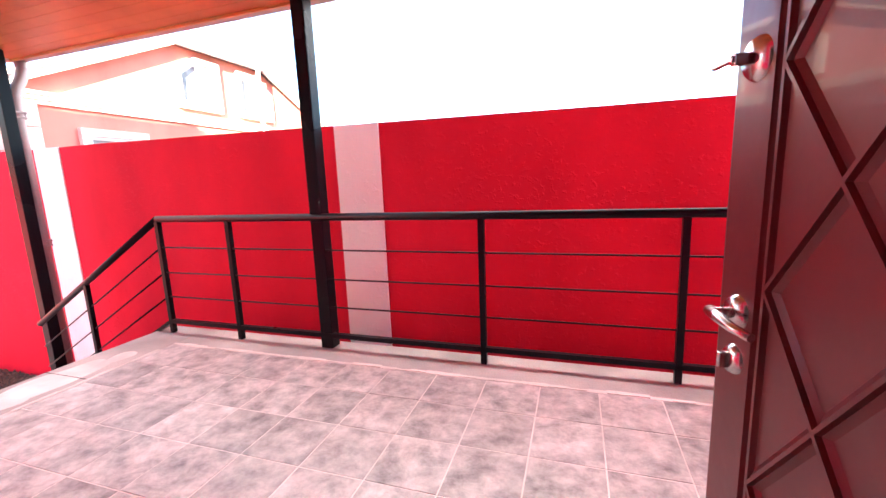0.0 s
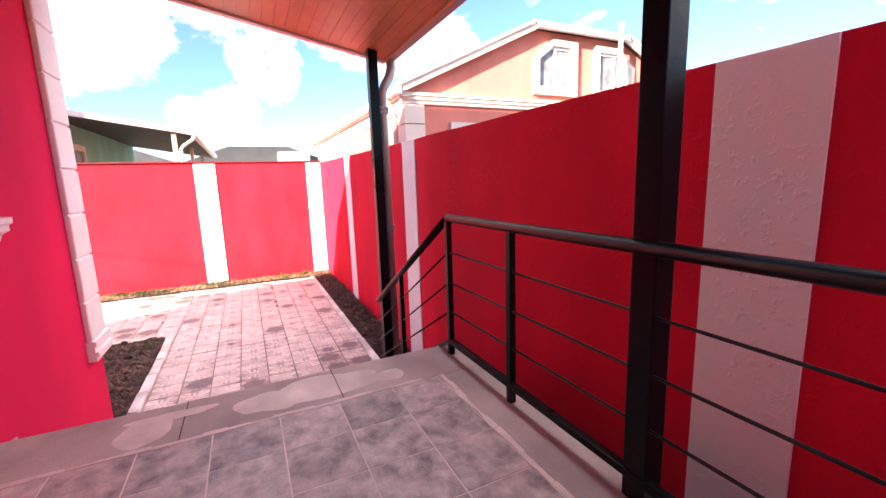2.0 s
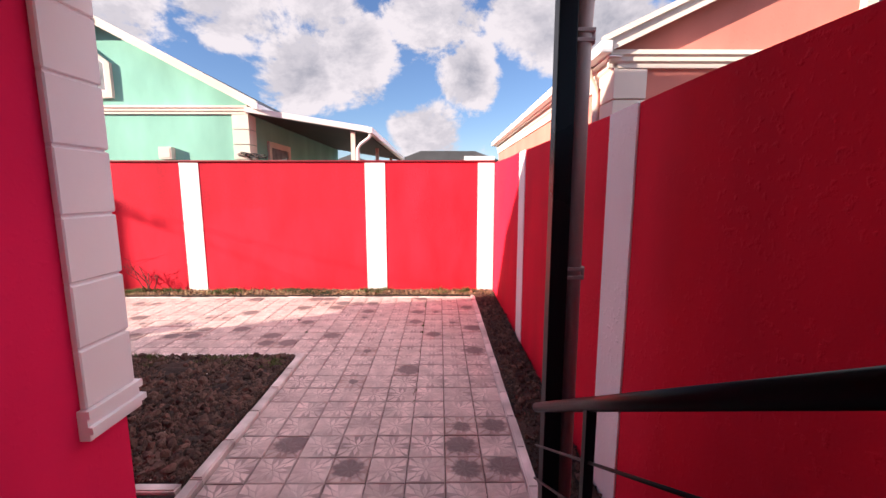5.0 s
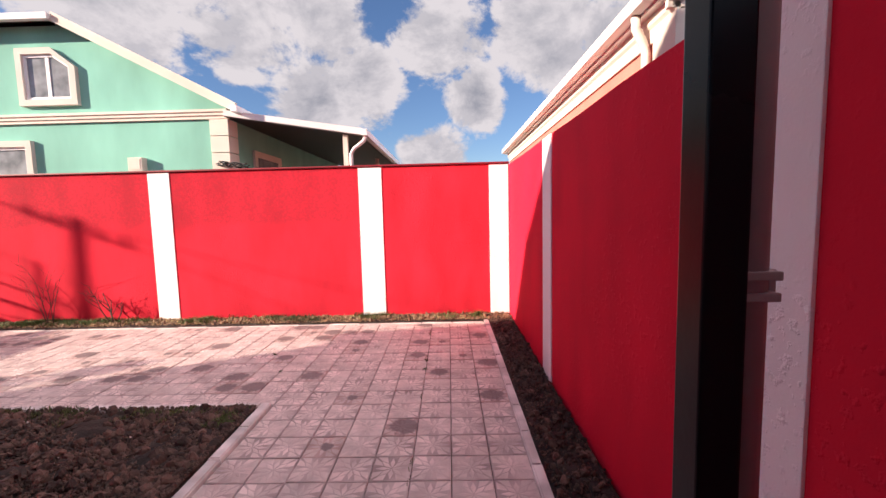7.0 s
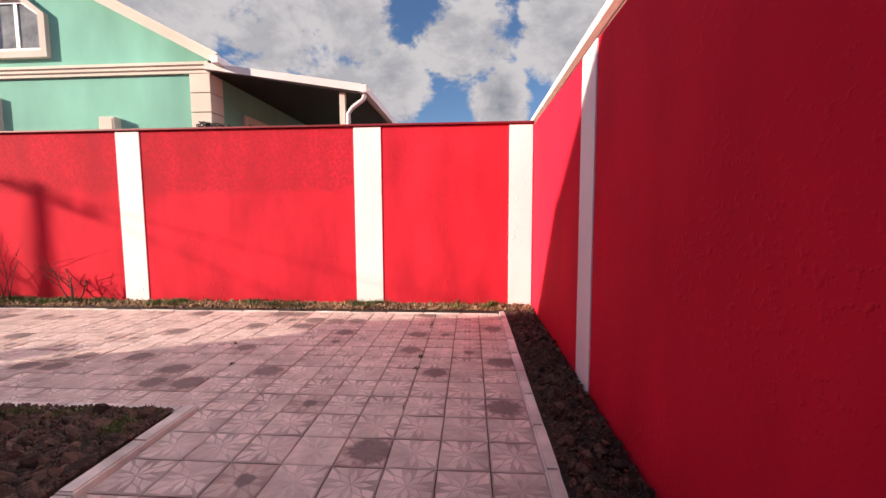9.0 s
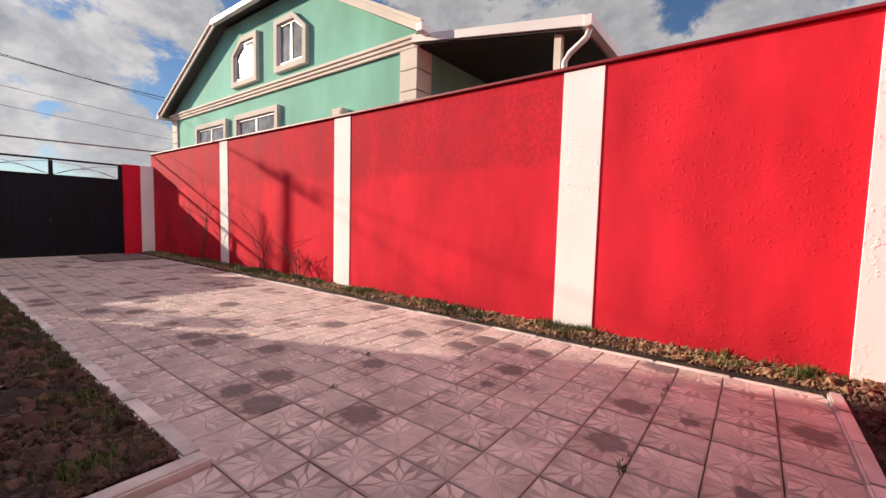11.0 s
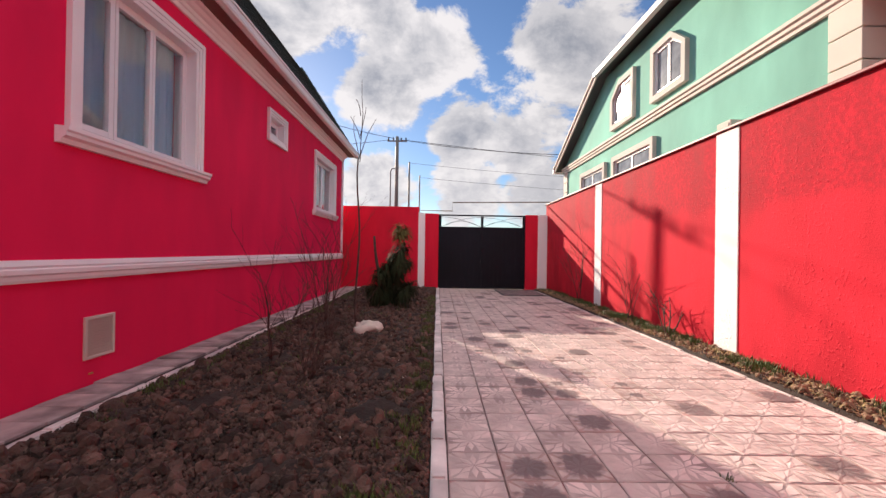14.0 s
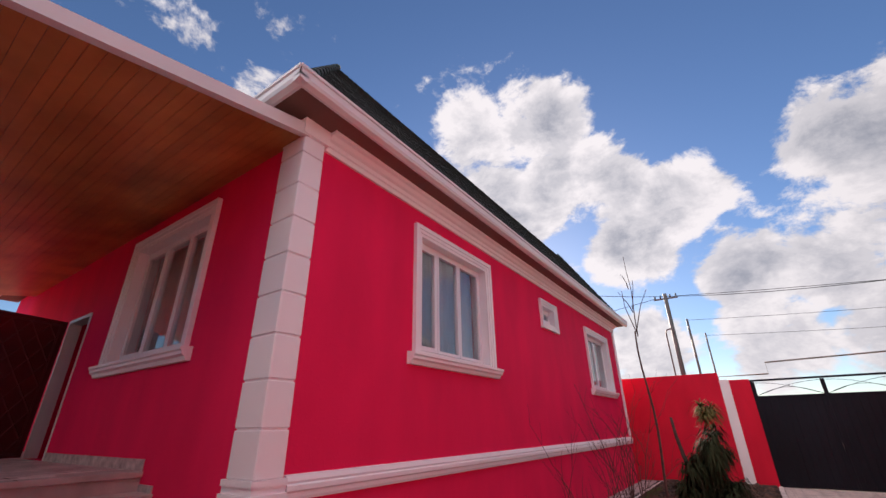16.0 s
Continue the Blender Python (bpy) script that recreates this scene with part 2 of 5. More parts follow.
def stained(m):
    """Adds a round grey damp blotch to the middle of a paver, with ragged edges."""
    n, l = m.node_tree.nodes, m.node_tree.links
    b = n["Principled BSDF"]
    before = b.inputs["Base Color"].links[0].from_socket
    spot, where, rag = n.new("ShaderNodeAttribute"), n.new("ShaderNodeTexCoord"), n.new("ShaderNodeTexNoise")
    spot.attribute_name = "tile"
    rag.inputs["Scale"].default_value, rag.inputs["Detail"].default_value = 14.0, 5.0
    l.new(where.outputs["Object"], rag.inputs["Vector"])
    size = n.new("ShaderNodeVectorMath")
    size.operation = "LENGTH"
    l.new(spot.outputs["Vector"], size.inputs[0])
    mix = n.new("ShaderNodeMath")
    mix.operation = "MULTIPLY_ADD"
    mix.inputs[1].default_value = 0.17
    l.new(rag.outputs["Fac"], mix.inputs[0])
    l.new(size.outputs["Value"], mix.inputs[2])
    fall = n.new("ShaderNodeMapRange")
    fall.inputs["From Min"].default_value, fall.inputs["From Max"].default_value = 0.19, 0.235
    fall.inputs["To Min"].default_value, fall.inputs["To Max"].default_value = 0.8, 0.0
    l.new(mix.outputs[0], fall.inputs["Value"])
    blot = n.new("ShaderNodeMixRGB")
    blot.inputs["Color2"].default_value = (0.12, 0.088, 0.094, 1)
    l.new(fall.outputs[0], blot.inputs["Fac"])
    l.new(before, blot.inputs["Color1"])
    l.new(blot.outputs["Color"], b.inputs["Base Color"])
    return m


PAVER_STAINED = stained(material("stained_concrete_paver", (0.46, 0.315, 0.29), 0.72, vary=0.25, scale=40, bump=0.25, grain=900, each=0.1))
PETAL_STAINED = stained(material("stained_paver_flower", (0.56, 0.44, 0.41), 0.72, vary=0.2, scale=40, bump=0.2, grain=900, each=0.1))
JOINT = material("sandy_joint", (0.10, 0.07, 0.06), 0.95, vary=0.3, scale=60, bump=0.3)
KERB = material("whitewashed_kerb", (0.70, 0.61, 0.59), 0.8, vary=0.25, scale=30, bump=0.25, each=0.15)
APRON = material("grey_concrete_slab", (0.46, 0.37, 0.36), 0.85, vary=0.35, scale=35, bump=0.3, each=0.25)
SOIL = material("brown_soil", (0.034, 0.020, 0.015), 0.95, vary=0.4, scale=30, bump=0.7, grain=400)
CLOD = material("soil_clod", (0.108, 0.060, 0.046), 0.95, vary=0.4, scale=60, bump=0.8, grain=500, each=0.6)
EARTH = material("bare_earth", (0.17, 0.135, 0.10), 0.95, vary=0.3, scale=4, bump=0.5)
DRYCLOD = material("dry_soil_clod", (0.27, 0.17, 0.105), 0.95, vary=0.35, scale=60, bump=0.6, grain=500, each=0.5)
GRASS = material("grass_blade", (0.080, 0.11, 0.022), 0.7, vary=0.3, bump=0, each=0.5)
LITTER = material("dry_leaf_litter", (0.36, 0.26, 0.12), 0.9, vary=0.35, bump=0.1, each=0.5)
BARK = material("grey_bark", (0.07, 0.036, 0.030), 0.85, vary=0.3, scale=80, bump=0.3)
YUCCA = material("dark_green_blade", (0.030, 0.038, 0.018), 0.85, vary=0.3, bump=0.05, each=0.5, gloss=0.1)
DRYBLADE = material("yellowed_blade", (0.15, 0.13, 0.045), 0.85, vary=0.3, bump=0.05, each=0.5, gloss=0.1)
STONE = material("white_stone", (0.55, 0.47, 0.42), 0.85, vary=0.15, scale=50, bump=0.3)
PVC = material("white_window_plastic", (0.80, 0.79, 0.80), 0.3, vary=0.02, bump=0.0)
DOOR_RED = material("maroon_door_paint", (0.12, 0.014, 0.018), 0.36, vary=0.12, scale=20, bump=0.06, coat=0.3)
CHROME = material("satin_chrome", (0.62, 0.58, 0.56), 0.22, metal=1.0, vary=0.05, bump=0.02)
GATE = material("black_gate_steel", (0.006, 0.007, 0.013), 0.55, vary=0.3, bump=0.06, gloss=0.2)
SHINGLE = material("green_shingle", (0.030, 0.048, 0.045), 0.85, vary=0.25, scale=30, bump=0.4, grain=900, each=0.35)
MINT = plaster("mint_render", (0.235, 0.52, 0.43), 0.2, 0.15, 9.0)
PINK = plaster("salmon_render", (0.60, 0.215, 0.172), 0.3, 0.1)
# near-black so the colour itself carries the deep shade under the veranda roof
VERANDA_SHADE_WOOD = material("shade_dark_veranda_boards", (0.035, 0.018, 0.014), 0.7, vary=0.2)
CREAM = material("cream_moulding", (0.68, 0.61, 0.54), 0.75, vary=0.1, bump=0.05, gloss=0.15)
SURROUND = material("grey_cream_moulding", (0.60, 0.55, 0.50), 0.75, vary=0.1, bump=0.05, gloss=0.1)
DARKROOF = material("dark_metal_roof", (0.06, 0.062, 0.066), 0.5, vary=0.2)
STEEL = material("galvanised_pole", (0.10, 0.09, 0.085), 0.6, vary=0.2)
CABLE = material("black_cable", (0.012, 0.012, 0.012), 0.6, vary=0.1, bump=0)
GAS = material("weathered_gas_pipe", (0.20, 0.18, 0.15), 0.5, vary=0.15)
ROOM = material("room_plaster", (0.62, 0.60, 0.57), 0.8, vary=0.05)
CURTAIN = material("sheer_curtain", (0.46, 0.46, 0.47), 0.9, vary=0.08, bump=0.1)
VENT = material("vent_mesh", (0.52, 0.44, 0.38), 0.6, vary=0.1, bump=0.2, grain=3000)
GLASS = bpy.data.materials.new("window_glass")
GLASS.use_nodes = True
_b = GLASS.node_tree.nodes["Principled BSDF"]
_b.inputs["Base Color"].default_value = (0.9, 0.95, 0.96, 1)
_b.inputs["Roughness"].default_value, _b.inputs["Transmission Weight"].default_value, _b.inputs["IOR"].default_value = 0.02, 1.0, 1.5


# ---- builders ----
def mesh_of(name, bm, mat):
    me = bpy.data.meshes.new(name)
    bm.normal_update()
    bm.to_mesh(me)
    bm.free()
    for x in (mat if isinstance(mat, (list, tuple)) else [mat]):
        me.materials.append(x)
    return me


def part(name, bm, mat, parent=None, label="", smooth=False):
    """One mesh object under a thing or a part."""
    ob = new(name, bm if isinstance(bm, bpy.types.Mesh) else mesh_of(name, bm, mat))
    if smooth:
        ob.data.shade_smooth()
    if parent is not None:
        ob.parent = parent
        ob.matrix_parent_inverse = parent.matrix_basis.inverted()
    if label:
        tagged(ob, label)
    return ob


def thing(name, label, category, at=(0, 0, 0), group="", kind=""):
    """An empty at the base of a thing made of parts."""
    ob = new(name)
    ob.empty_display_size = 0.1
    ob.matrix_basis = Matrix.Translation(at)
    return tagged(ob, label, category, group, kind)


def box(bm, x0, x1, y0, y1, z0, z1, bevel=0.0, mi=0):
    x0, x1, y0, y1, z0, z1 = min(x0, x1), max(x0, x1), min(y0, y1), max(y0, y1), min(z0, z1), max(z0, z1)
    v = [bm.verts.new((x, y, z)) for z in (z0, z1) for y in (y0, y1) for x in (x0, x1)]
    fs = [bm.faces.new([v[i] for i in q]) for q in ((0, 2, 3, 1), (4, 5, 7, 6), (0, 1, 5, 4), (1, 3, 7, 5), (3, 2, 6, 7), (2, 0, 4, 6))]
    for f in fs:
        f.material_index = mi
    if bevel:
        bmesh.ops.bevel(bm, geom=list({e for f in fs for e in f.edges}), offset=bevel, segments=2, affect="EDGES", profile=0.6)
    return bm


def boxes(*args):
    bm = bmesh.new()
    for a in args:
        box(bm, *a)
    return bm


def prism(bm, outline, axis, a, b, mi=0):
    """A closed outline in the plane across the axis, drawn out from a to b."""
    def place(p, q):
        return {"x": (q, p[0], p[1]), "y": (p[0], q, p[1]), "z": (p[0], p[1], q)}[axis]
    lo, hi = [bm.verts.new(place(p, a)) for p in outline], [bm.verts.new(place(p, b)) for p in outline]
    fs = [bm.faces.new(lo), bm.faces.new(hi[::-1])]
    for i in range(len(outline)):
        j = (i + 1) % len(outline)
        fs.append(bm.faces.new((lo[i], hi[i], hi[j], lo[j])))
    for f in fs:
        f.material_index = mi
    bmesh.ops.recalc_face_normals(bm, faces=fs)
    return bm


def tube(bm, pts, r, n=10, r_end=None, mi=0):
    """A round bar along points, with its ends closed."""
    pts = [Vector(p) for p in pts]
    rings = []
    side = None
    for i, p in enumerate(pts):
        d = (pts[min(i + 1, len(pts) - 1)] - pts[max(i - 1, 0)]).normalized()
        if side is None:
            side = d.orthogonal().normalized()
        side = (side - d * side.dot(d)).normalized()
        up = d.cross(side)
        k = r if r_end is None else r + (r_end - r) * i / (len(pts) - 1)
        rings.append([bm.verts.new(p + (side * math.cos(a) + up * math.sin(a)) * k) for a in (2 * math.pi * j / n for j in range(n))])
    for a, b in zip(rings, rings[1:]):
        for j in range(n):
            f = bm.faces.new((a[j], a[(j + 1) % n], b[(j + 1) % n], b[j]))
            f.smooth, f.material_index = True, mi
    for f in (bm.faces.new(rings[0][::-1]), bm.faces.new(rings[-1])):
        f.material_index = mi
    return bm


def cells(lo_u, hi_u, lo_v, hi_v, holes):
    """The rectangles of a wall that are left around its openings."""
    us = sorted({lo_u, hi_u, *[h[0] for h in holes], *[h[1] for h in holes]})
    for a, b in zip(us, us[1:]):
        mid = (a + b) / 2
        cuts = sorted((h[2], h[3]) for h in holes if h[0] < mid < h[1])
        z = lo_v
        for c, d in cuts:
            if c > z:
                yield a, b, z, c
            z = d
        if z < hi_v:
            yield a, b, z, hi_v


def framed(m, name, label, category, group="", kind=""):
    ob = thing(name, label, category, group=group, kind=kind)
    ob.matrix_basis = m
    return ob


def local(name, bm, mat, parent, label="", smooth=False):
    ob = part(name, bm, mat, None, label, smooth)
    ob.parent = parent
    return ob


FACE_WEST, FACE_EAST, FACE_NORTH = 90, -90, 0

# ---- ground ----
bm = bmesh.new()
bmesh.ops.create_grid(bm, x_segments=40, y_segments=40, size=900)
tagged(part("ground", bm, EARTH), "bare brown earth reaching to the horizon", "ground", kind="structure").location.z = -0.09

# ---- boundary walls ----
WX, NY, GY = -12.3, 3.68, -12.6          # inner faces of the west, north and gate walls


def north_top(x):
    return 3.06 - 0.011 * (x - WX)


def wavy_wall(name, label, a, b, top, thick_sign, axis, at, step=0.4):
    """A rendered wall with a slightly uneven top."""
    bm = bmesh.new()
    n = max(2, int(abs(b - a) / step))
    rows = []
    for i in range(n + 1):
        u = a + (b - a) * i / n
        t = top(u) + 0.012 * noise.noise((u * 0.9, at, 3))
        for d, z in ((0, -0.09), (0, t), (0.24 * thick_sign, t), (0.24 * thick_sign, -0.09)):
            rows.append(bm.verts.new((u, at + d, z) if axis == "x" else (at + d, u, z)))
    for i in range(n):
        for k in range(4):
            bm.faces.new([rows[i * 4 + k], rows[i * 4 + (k + 1) % 4], rows[i * 4 + 4 + (k + 1) % 4], rows[i * 4 + 4 + k]])
    bm.faces.new(rows[:4][::-1]), bm.faces.new(rows[-4:])
    bmesh.ops.recalc_face_normals(bm, faces=bm.faces[:])
    return tagged(part(name, bm, RED), label, "wall", kind="structure")


def stripe(parent, x0, x1, y0, y1, z1):
    """A white painted pilaster on a wall, slightly uneven along its edges."""
    bm = bmesh.new()
    box(bm, x0, x1, y0, y1, -0.05, z1, 0.004)
    part("pilaster", bm, WHITE, parent, "white painted pilaster strip")


wall_north = wavy_wall("wall_north", "tall red rendered garden wall with white strips", WX - 0.3, 9.0, north_top, 1, "x", NY)
for a, b in ((-9.3, -8.87), (-5.79, -5.35), (-1.70, -1.27), (1.63, 2.08), (5.0, 5.45)):
    stripe(wall_north, a, b, NY - 0.014, NY + 0.02, north_top((a + b) / 2) - 0.004)
wall_west = wavy_wall("wall_west", "long weathered red rendered garden wall with white strips", GY - 0.24, NY, lambda u: 3.07, -1, "y", WX)
wall_west.data.materials[0] = RED_OLD
for a, b in ((3.28, NY - 0.015), (0.65, 1.12), (-3.63, -3.19), (-8.12, -7.72)):
    stripe(wall_west, WX - 0.02, WX + 0.014, a, b, 3.06)
bm = boxes((WX - 0.29, WX + 0.045, GY - 0.24, NY, 3.078, 3.112, 0.008))
part("coping", bm, MAROON_CAP, wall_west, "thin maroon metal coping")

# gate wall
gate_wall = thing("wall_gate", "red rendered street wall with white strips", "wall", kind="structure")
part("wall", boxes((-7.62, 6.0, GY - 0.25, GY, -0.09, 2.93)), RED, gate_wall)
part("gate_pillar", boxes((-8.35, -7.62, GY - 0.25, GY - 0.004, -0.09, 2.70, 0.006)), RED, gate_wall)
part("gate_pillar", boxes((-12.3, -11.5, GY - 0.25, GY - 0.004, -0.09, 2.70, 0.006)), RED, gate_wall)
part("pilaster", boxes((-7.86, -7.62, GY - 0.02, GY + 0.012, -0.05, 2.72, 0.004)), WHITE, gate_wall, "white painted pilaster strip")
part("pilaster", boxes((-12.28, -11.94, GY - 0.02, GY + 0.012, -0.05, 2.70, 0.004)), WHITE, gate_wall, "white painted pilaster strip")
# plain walls that close the plot on the far sides
tagged(part("wall_east", boxes((9.0, 9.25, GY, NY + 0.24, -0.09, 2.9)), RED), "plain red rendered wall closing the plot", "wall", kind="structure")

# ---- house ----
HX, HY, HS, HE = -5.08, 0.38, -11.699, 5.6       # west face, north face, south end, east end
W1 = (-3.287, -1.55, 2.362, 3.925)
W2 = (-6.384, -5.689, 3.516, 3.895)
W3 = (-10.523, -8.653, 2.382, 3.803)
WN = (-3.42, -1.40, 2.34, 3.96)
DOOR = (-0.12, 0.90, 1.20, 3.27)
bm = bmesh.new()
for a, b, c, d in cells(HS, HY, -0.09, 4.485, [W1, W2, W3]):
    box(bm, HX, HX + 0.3, a, b, c, d)
bmesh.ops.remove_doubles(bm, verts=bm.verts, dist=0.0001)
tagged(part("wall_house_west", bm, RED_SMOOTH), "smooth deep red painted house wall", "wall", kind="structure")
bm = bmesh.new()
for a, b, c, d in cells(HX + 0.3, HE, -0.09, 4.485, [WN, DOOR]):
    box(bm, a, b, HY - 0.3, HY, c, d)
bmesh.ops.remove_doubles(bm, verts=bm.verts, dist=0.0001)
tagged(part("wall_house_north", bm, RED_SMOOTH), "smooth deep red house wall beside the porch", "wall", kind="structure")
tagged(part("wall_house_south", boxes((HX + 0.3, HE, HS, HS + 0.3, -0.09, 4.485)), RED_SMOOTH), "plain red house wall facing the street", "wall", kind="structure")
tagged(part("wall_house_east", boxes((HE - 0.3, HE, HS + 0.3, HY - 0.3, -0.09, 4.485)), RED_SMOOTH), "plain red house wall", "wall", kind="structure")
tagged(part("floor_house", boxes((HX + 0.3, HE - 0.3, HS + 0.3, HY - 0.3, 1.10, 1.195)), ROOM), "plain floor inside the house", "floor", kind="structure")
tagged(part("ceiling_house", boxes((HX + 0.3, HE - 0.3, HS + 0.3, HY - 0.3, 4.36, 4.46)), ROOM), "plain ceiling inside the house", "ceiling", kind="structure")
tagged(part("wall_room", boxes((HX + 0.3, HE - 0.3, -4.4, -4.2, 1.2, 4.3), (-0.9, -0.75, -4.2, HY - 0.3, 1.2, 4.3)), ROOM), "plain inner walls of the house", "wall", kind="structure")

# mouldings
def strip(name, label, profile, axis, a, b, mat=TRIM):
    return tagged(part(name, prism(bmesh.new(), profile, axis, a, b), mat), label, "trim", kind="structure")


BAND = [(0, 1.045), (-0.035, 1.045), (-0.045, 1.07), (-0.045, 1.10), (-0.06, 1.115), (-0.06, 1.15), (-0.045, 1.162), (-0.05, 1.18), (-0.03, 1.222), (0, 1.226)]
strip("trim_band", "white moulded band along the red wall", [(HX + x, z) for x, z in BAND], "y", HS - 0.02, 0.14)
FRIEZE = [(0, 4.285), (-0.03, 4.285), (-0.03, 4.345), (-0.05, 4.355), (-0.05, 4.405), (-0.09, 4.42), (-0.12, 4.455), (-0.16, 4.465), (-0.17, 4.495), (0, 4.495)]
strip("trim_frieze", "white stepped frieze under the eaves", [(HX + x, z) for x, z in FRIEZE], "y", HS - 0.02, 0.14)

quoin = thing("trim_quoins", "white grooved corner blocks on the house", "trim", kind="structure")
LEVELS = [1.205, 1.555] + [1.555 + 0.365 * i for i in range(1, 8)] + [4.325]
for k, (a, b) in enumerate(zip(LEVELS, LEVELS[1:])):
    bm = bmesh.new()
    prism(bm, [(HX - 0.045, HY + 0.045), (HX - 0.045, 0.17), (HX, 0.17), (HX, HY), (-4.76, HY), (-4.76, HY + 0.045)], "z", a + 0.007, b - 0.007)
    bmesh.ops.bevel(bm, geom=[e for e in bm.edges], offset=0.008, segments=1, affect="EDGES")
    part("quoin_block", bm, TRIM, quoin)
bm = bmesh.new()
prism(bm, [(HX - 0.03, HY + 0.03), (HX - 0.03, 0.18), (HX, 0.18), (HX, HY), (-4.77, HY), (-4.77, HY + 0.03)], "z", 1.18, 4.485)
part("quoin_core", bm, TRIM, quoin)
for grow, a, b in ((0.07, 1.165, 1.21), (0.055, 1.115, 1.165), (0.08, 1.075, 1.115), (0.06, 1.035, 1.075)):
    bm = bmesh.new()
    prism(bm, [(HX - grow, HY + grow), (HX - grow, 0.15), (HX, 0.15), (HX, HY), (-4.74, HY), (-4.74, HY + grow)], "z", a, b)
    part("quoin_base", bm, TRIM, quoin)
bm = bmesh.new()
prism(bm, [(HX - 0.08, HY + 0.08), (HX - 0.08, 0.14), (HX, 0.14), (HX, HY), (-4.73, HY), (-4.73, HY + 0.08)], "z", 4.315, 4.495)
part("quoin_cap", bm, TRIM, quoin)
tagged(part("trim_corner", boxes((HX - 0.03, HX + 0.1, HS - 0.03, HS + 0.16, 1.25, 4.485, 0.006)), TRIM), "white corner strip at the far end of the house", "trim", kind="structure")

# eaves and roof
EAVE_X, EAVE_Y, EAVE_Z = HX - 0.36, HY + 0.36, 4.625
SOUTH = HS - 0.20
EASTX = HE + 0.36
part_roof = thing("roof", "dark green shingled hipped roof with white gutter", "roof", kind="structure")
part("soffit", boxes((EAVE_X, HX + 0.02, SOUTH, EAVE_Y, 4.497, 4.52), (HX + 0.02, EASTX, HY - 0.02, EAVE_Y, 4.497, 4.52)), SOFFIT, part_roof, "brown boarded soffit")
GUT = [(0.0, 4.495), (-0.035, 4.485), (-0.085, 4.505), (-0.10, 4.54), (-0.10, 4.615), (-0.115, 4.625), (-0.115, 4.655), (-0.09, 4.655), (-0.09, 4.565), (0.0, 4.555)]
gut = part("gutter", prism(bmesh.new(), [(EAVE_X + x, z) for x, z in GUT], "y", SOUTH - 0.1, EAVE_Y + 0.10), GUTTER, part_roof, "pale metal box gutter")
part("gutter", prism(bmesh.new(), [(EAVE_Y - x, z) for x, z in GUT], "x", EAVE_X - 0.10, EASTX), GUTTER, part_roof, "pale metal box gutter")
PITCH = 1.6
RISE = 2.27


def roof_point(k, s):
    """The corner k of the roof at the share s of its rise."""
    d = RISE * s / PITCH
    x0, x1, y0, y1 = EAVE_X + d, EASTX - d, SOUTH + d, EAVE_Y - d
    return Vector(((x0, y1), (x0, y0), (x1, y0), (x1, y1))[k]).to_3d() + Vector((0, 0, EAVE_Z + RISE * s))


bm = bmesh.new()
lo, hi = [bm.verts.new(roof_point(k, 0)) for k in range(4)], [bm.verts.new(roof_point(k, 1)) for k in range(4)]
for k in range(4):
    bm.faces.new((lo[k], lo[(k + 1) % 4], hi[(k + 1) % 4], hi[k]))
cx = (hi[0].co.x + hi[3].co.x) / 2
r0, r1 = bm.verts.new((cx, hi[0].co.y - 3.2, hi[0].co.z + 1.1)), bm.verts.new((cx, hi[1].co.y + 3.2, hi[0].co.z + 1.1))
for f in ((hi[0], hi[1], r1, r0), (hi[1], hi[2], r1), (hi[2], hi[3], r0, r1), (hi[3], hi[0], r0)):
    bm.faces.new(f)
part("roof_deck", bm, SHINGLE, part_roof)
# courses of shingles on the two slopes that show
bm = bmesh.new()
rows = 22
for k in (0, 3):
    a0, b0, a1, b1 = roof_point(k, 0), roof_point((k + 1) % 4, 0), roof_point(k, 1), roof_point((k + 1) % 4, 1)
    out = (b0 - a0).cross(a1 - a0).normalized()
    if out.z < 0:
        out = -out
    for r in range(rows):
        s0, s1 = r / rows - 0.012, (r + 1.35) / rows
        p, q = a0.lerp(a1, s0), b0.lerp(b1, s0)
        pu, qu = a0.lerp(a1, s1), b0.lerp(b1, s1)
        n = max(2, int((q - p).length / 0.24))
        for i in range(n):
            u0, u1 = (i + 0.03 + 0.5 * (r % 2) * (i > 0)) / n, min(1, (i + 0.97 + 0.5 * (r % 2)) / n)
            drop = out * 0.026 - (a1 - a0).normalized() * random.uniform(0, 0.03)
            v = [p.lerp(q, u0) + drop, p.lerp(q, u1) + drop, pu.lerp(qu, u1) + out * 0.004, pu.lerp(qu, u0) + out * 0.004]
            w = [x - out * 0.02 for x in v[:2]]
            vs = [bm.verts.new(x) for x in v + w]
            bm.faces.new(vs[:4]), bm.faces.new((vs[4], vs[5], vs[1], vs[0]))
tagged(part("shingles", bm, SHINGLE, part_roof, "dark green scalloped shingles"), kind="stuff")
bm = bmesh.new()
for k in (0, 1):
    a, b = roof_point(k, 0), roof_point(k, 1)
    for i in range(12):
        tube(bm, [a.lerp(b, i / 12), a.lerp(b, (i + 1.1) / 12) + Vector((0, 0, 0.01))], 0.07, 8, 0.055)
part("hip_caps", bm, SHINGLE, part_roof)


def ring(bm, u0, u1, z0, z1, w, y0, y1, bottom=True, bevel=0.004):
    """A rectangular frame standing in the local x-z plane."""
    box(bm, u0, u0 + w, y0, y1, z0, z1, bevel)
    box(bm, u1 - w, u1, y0, y1, z0, z1, bevel)
    box(bm, u0 + w, u1 - w, y0, y1, z1 - w, z1, bevel)
    if bottom:
        box(bm, u0 + w, u1 - w, y0, y1, z0, z0 + w, bevel)


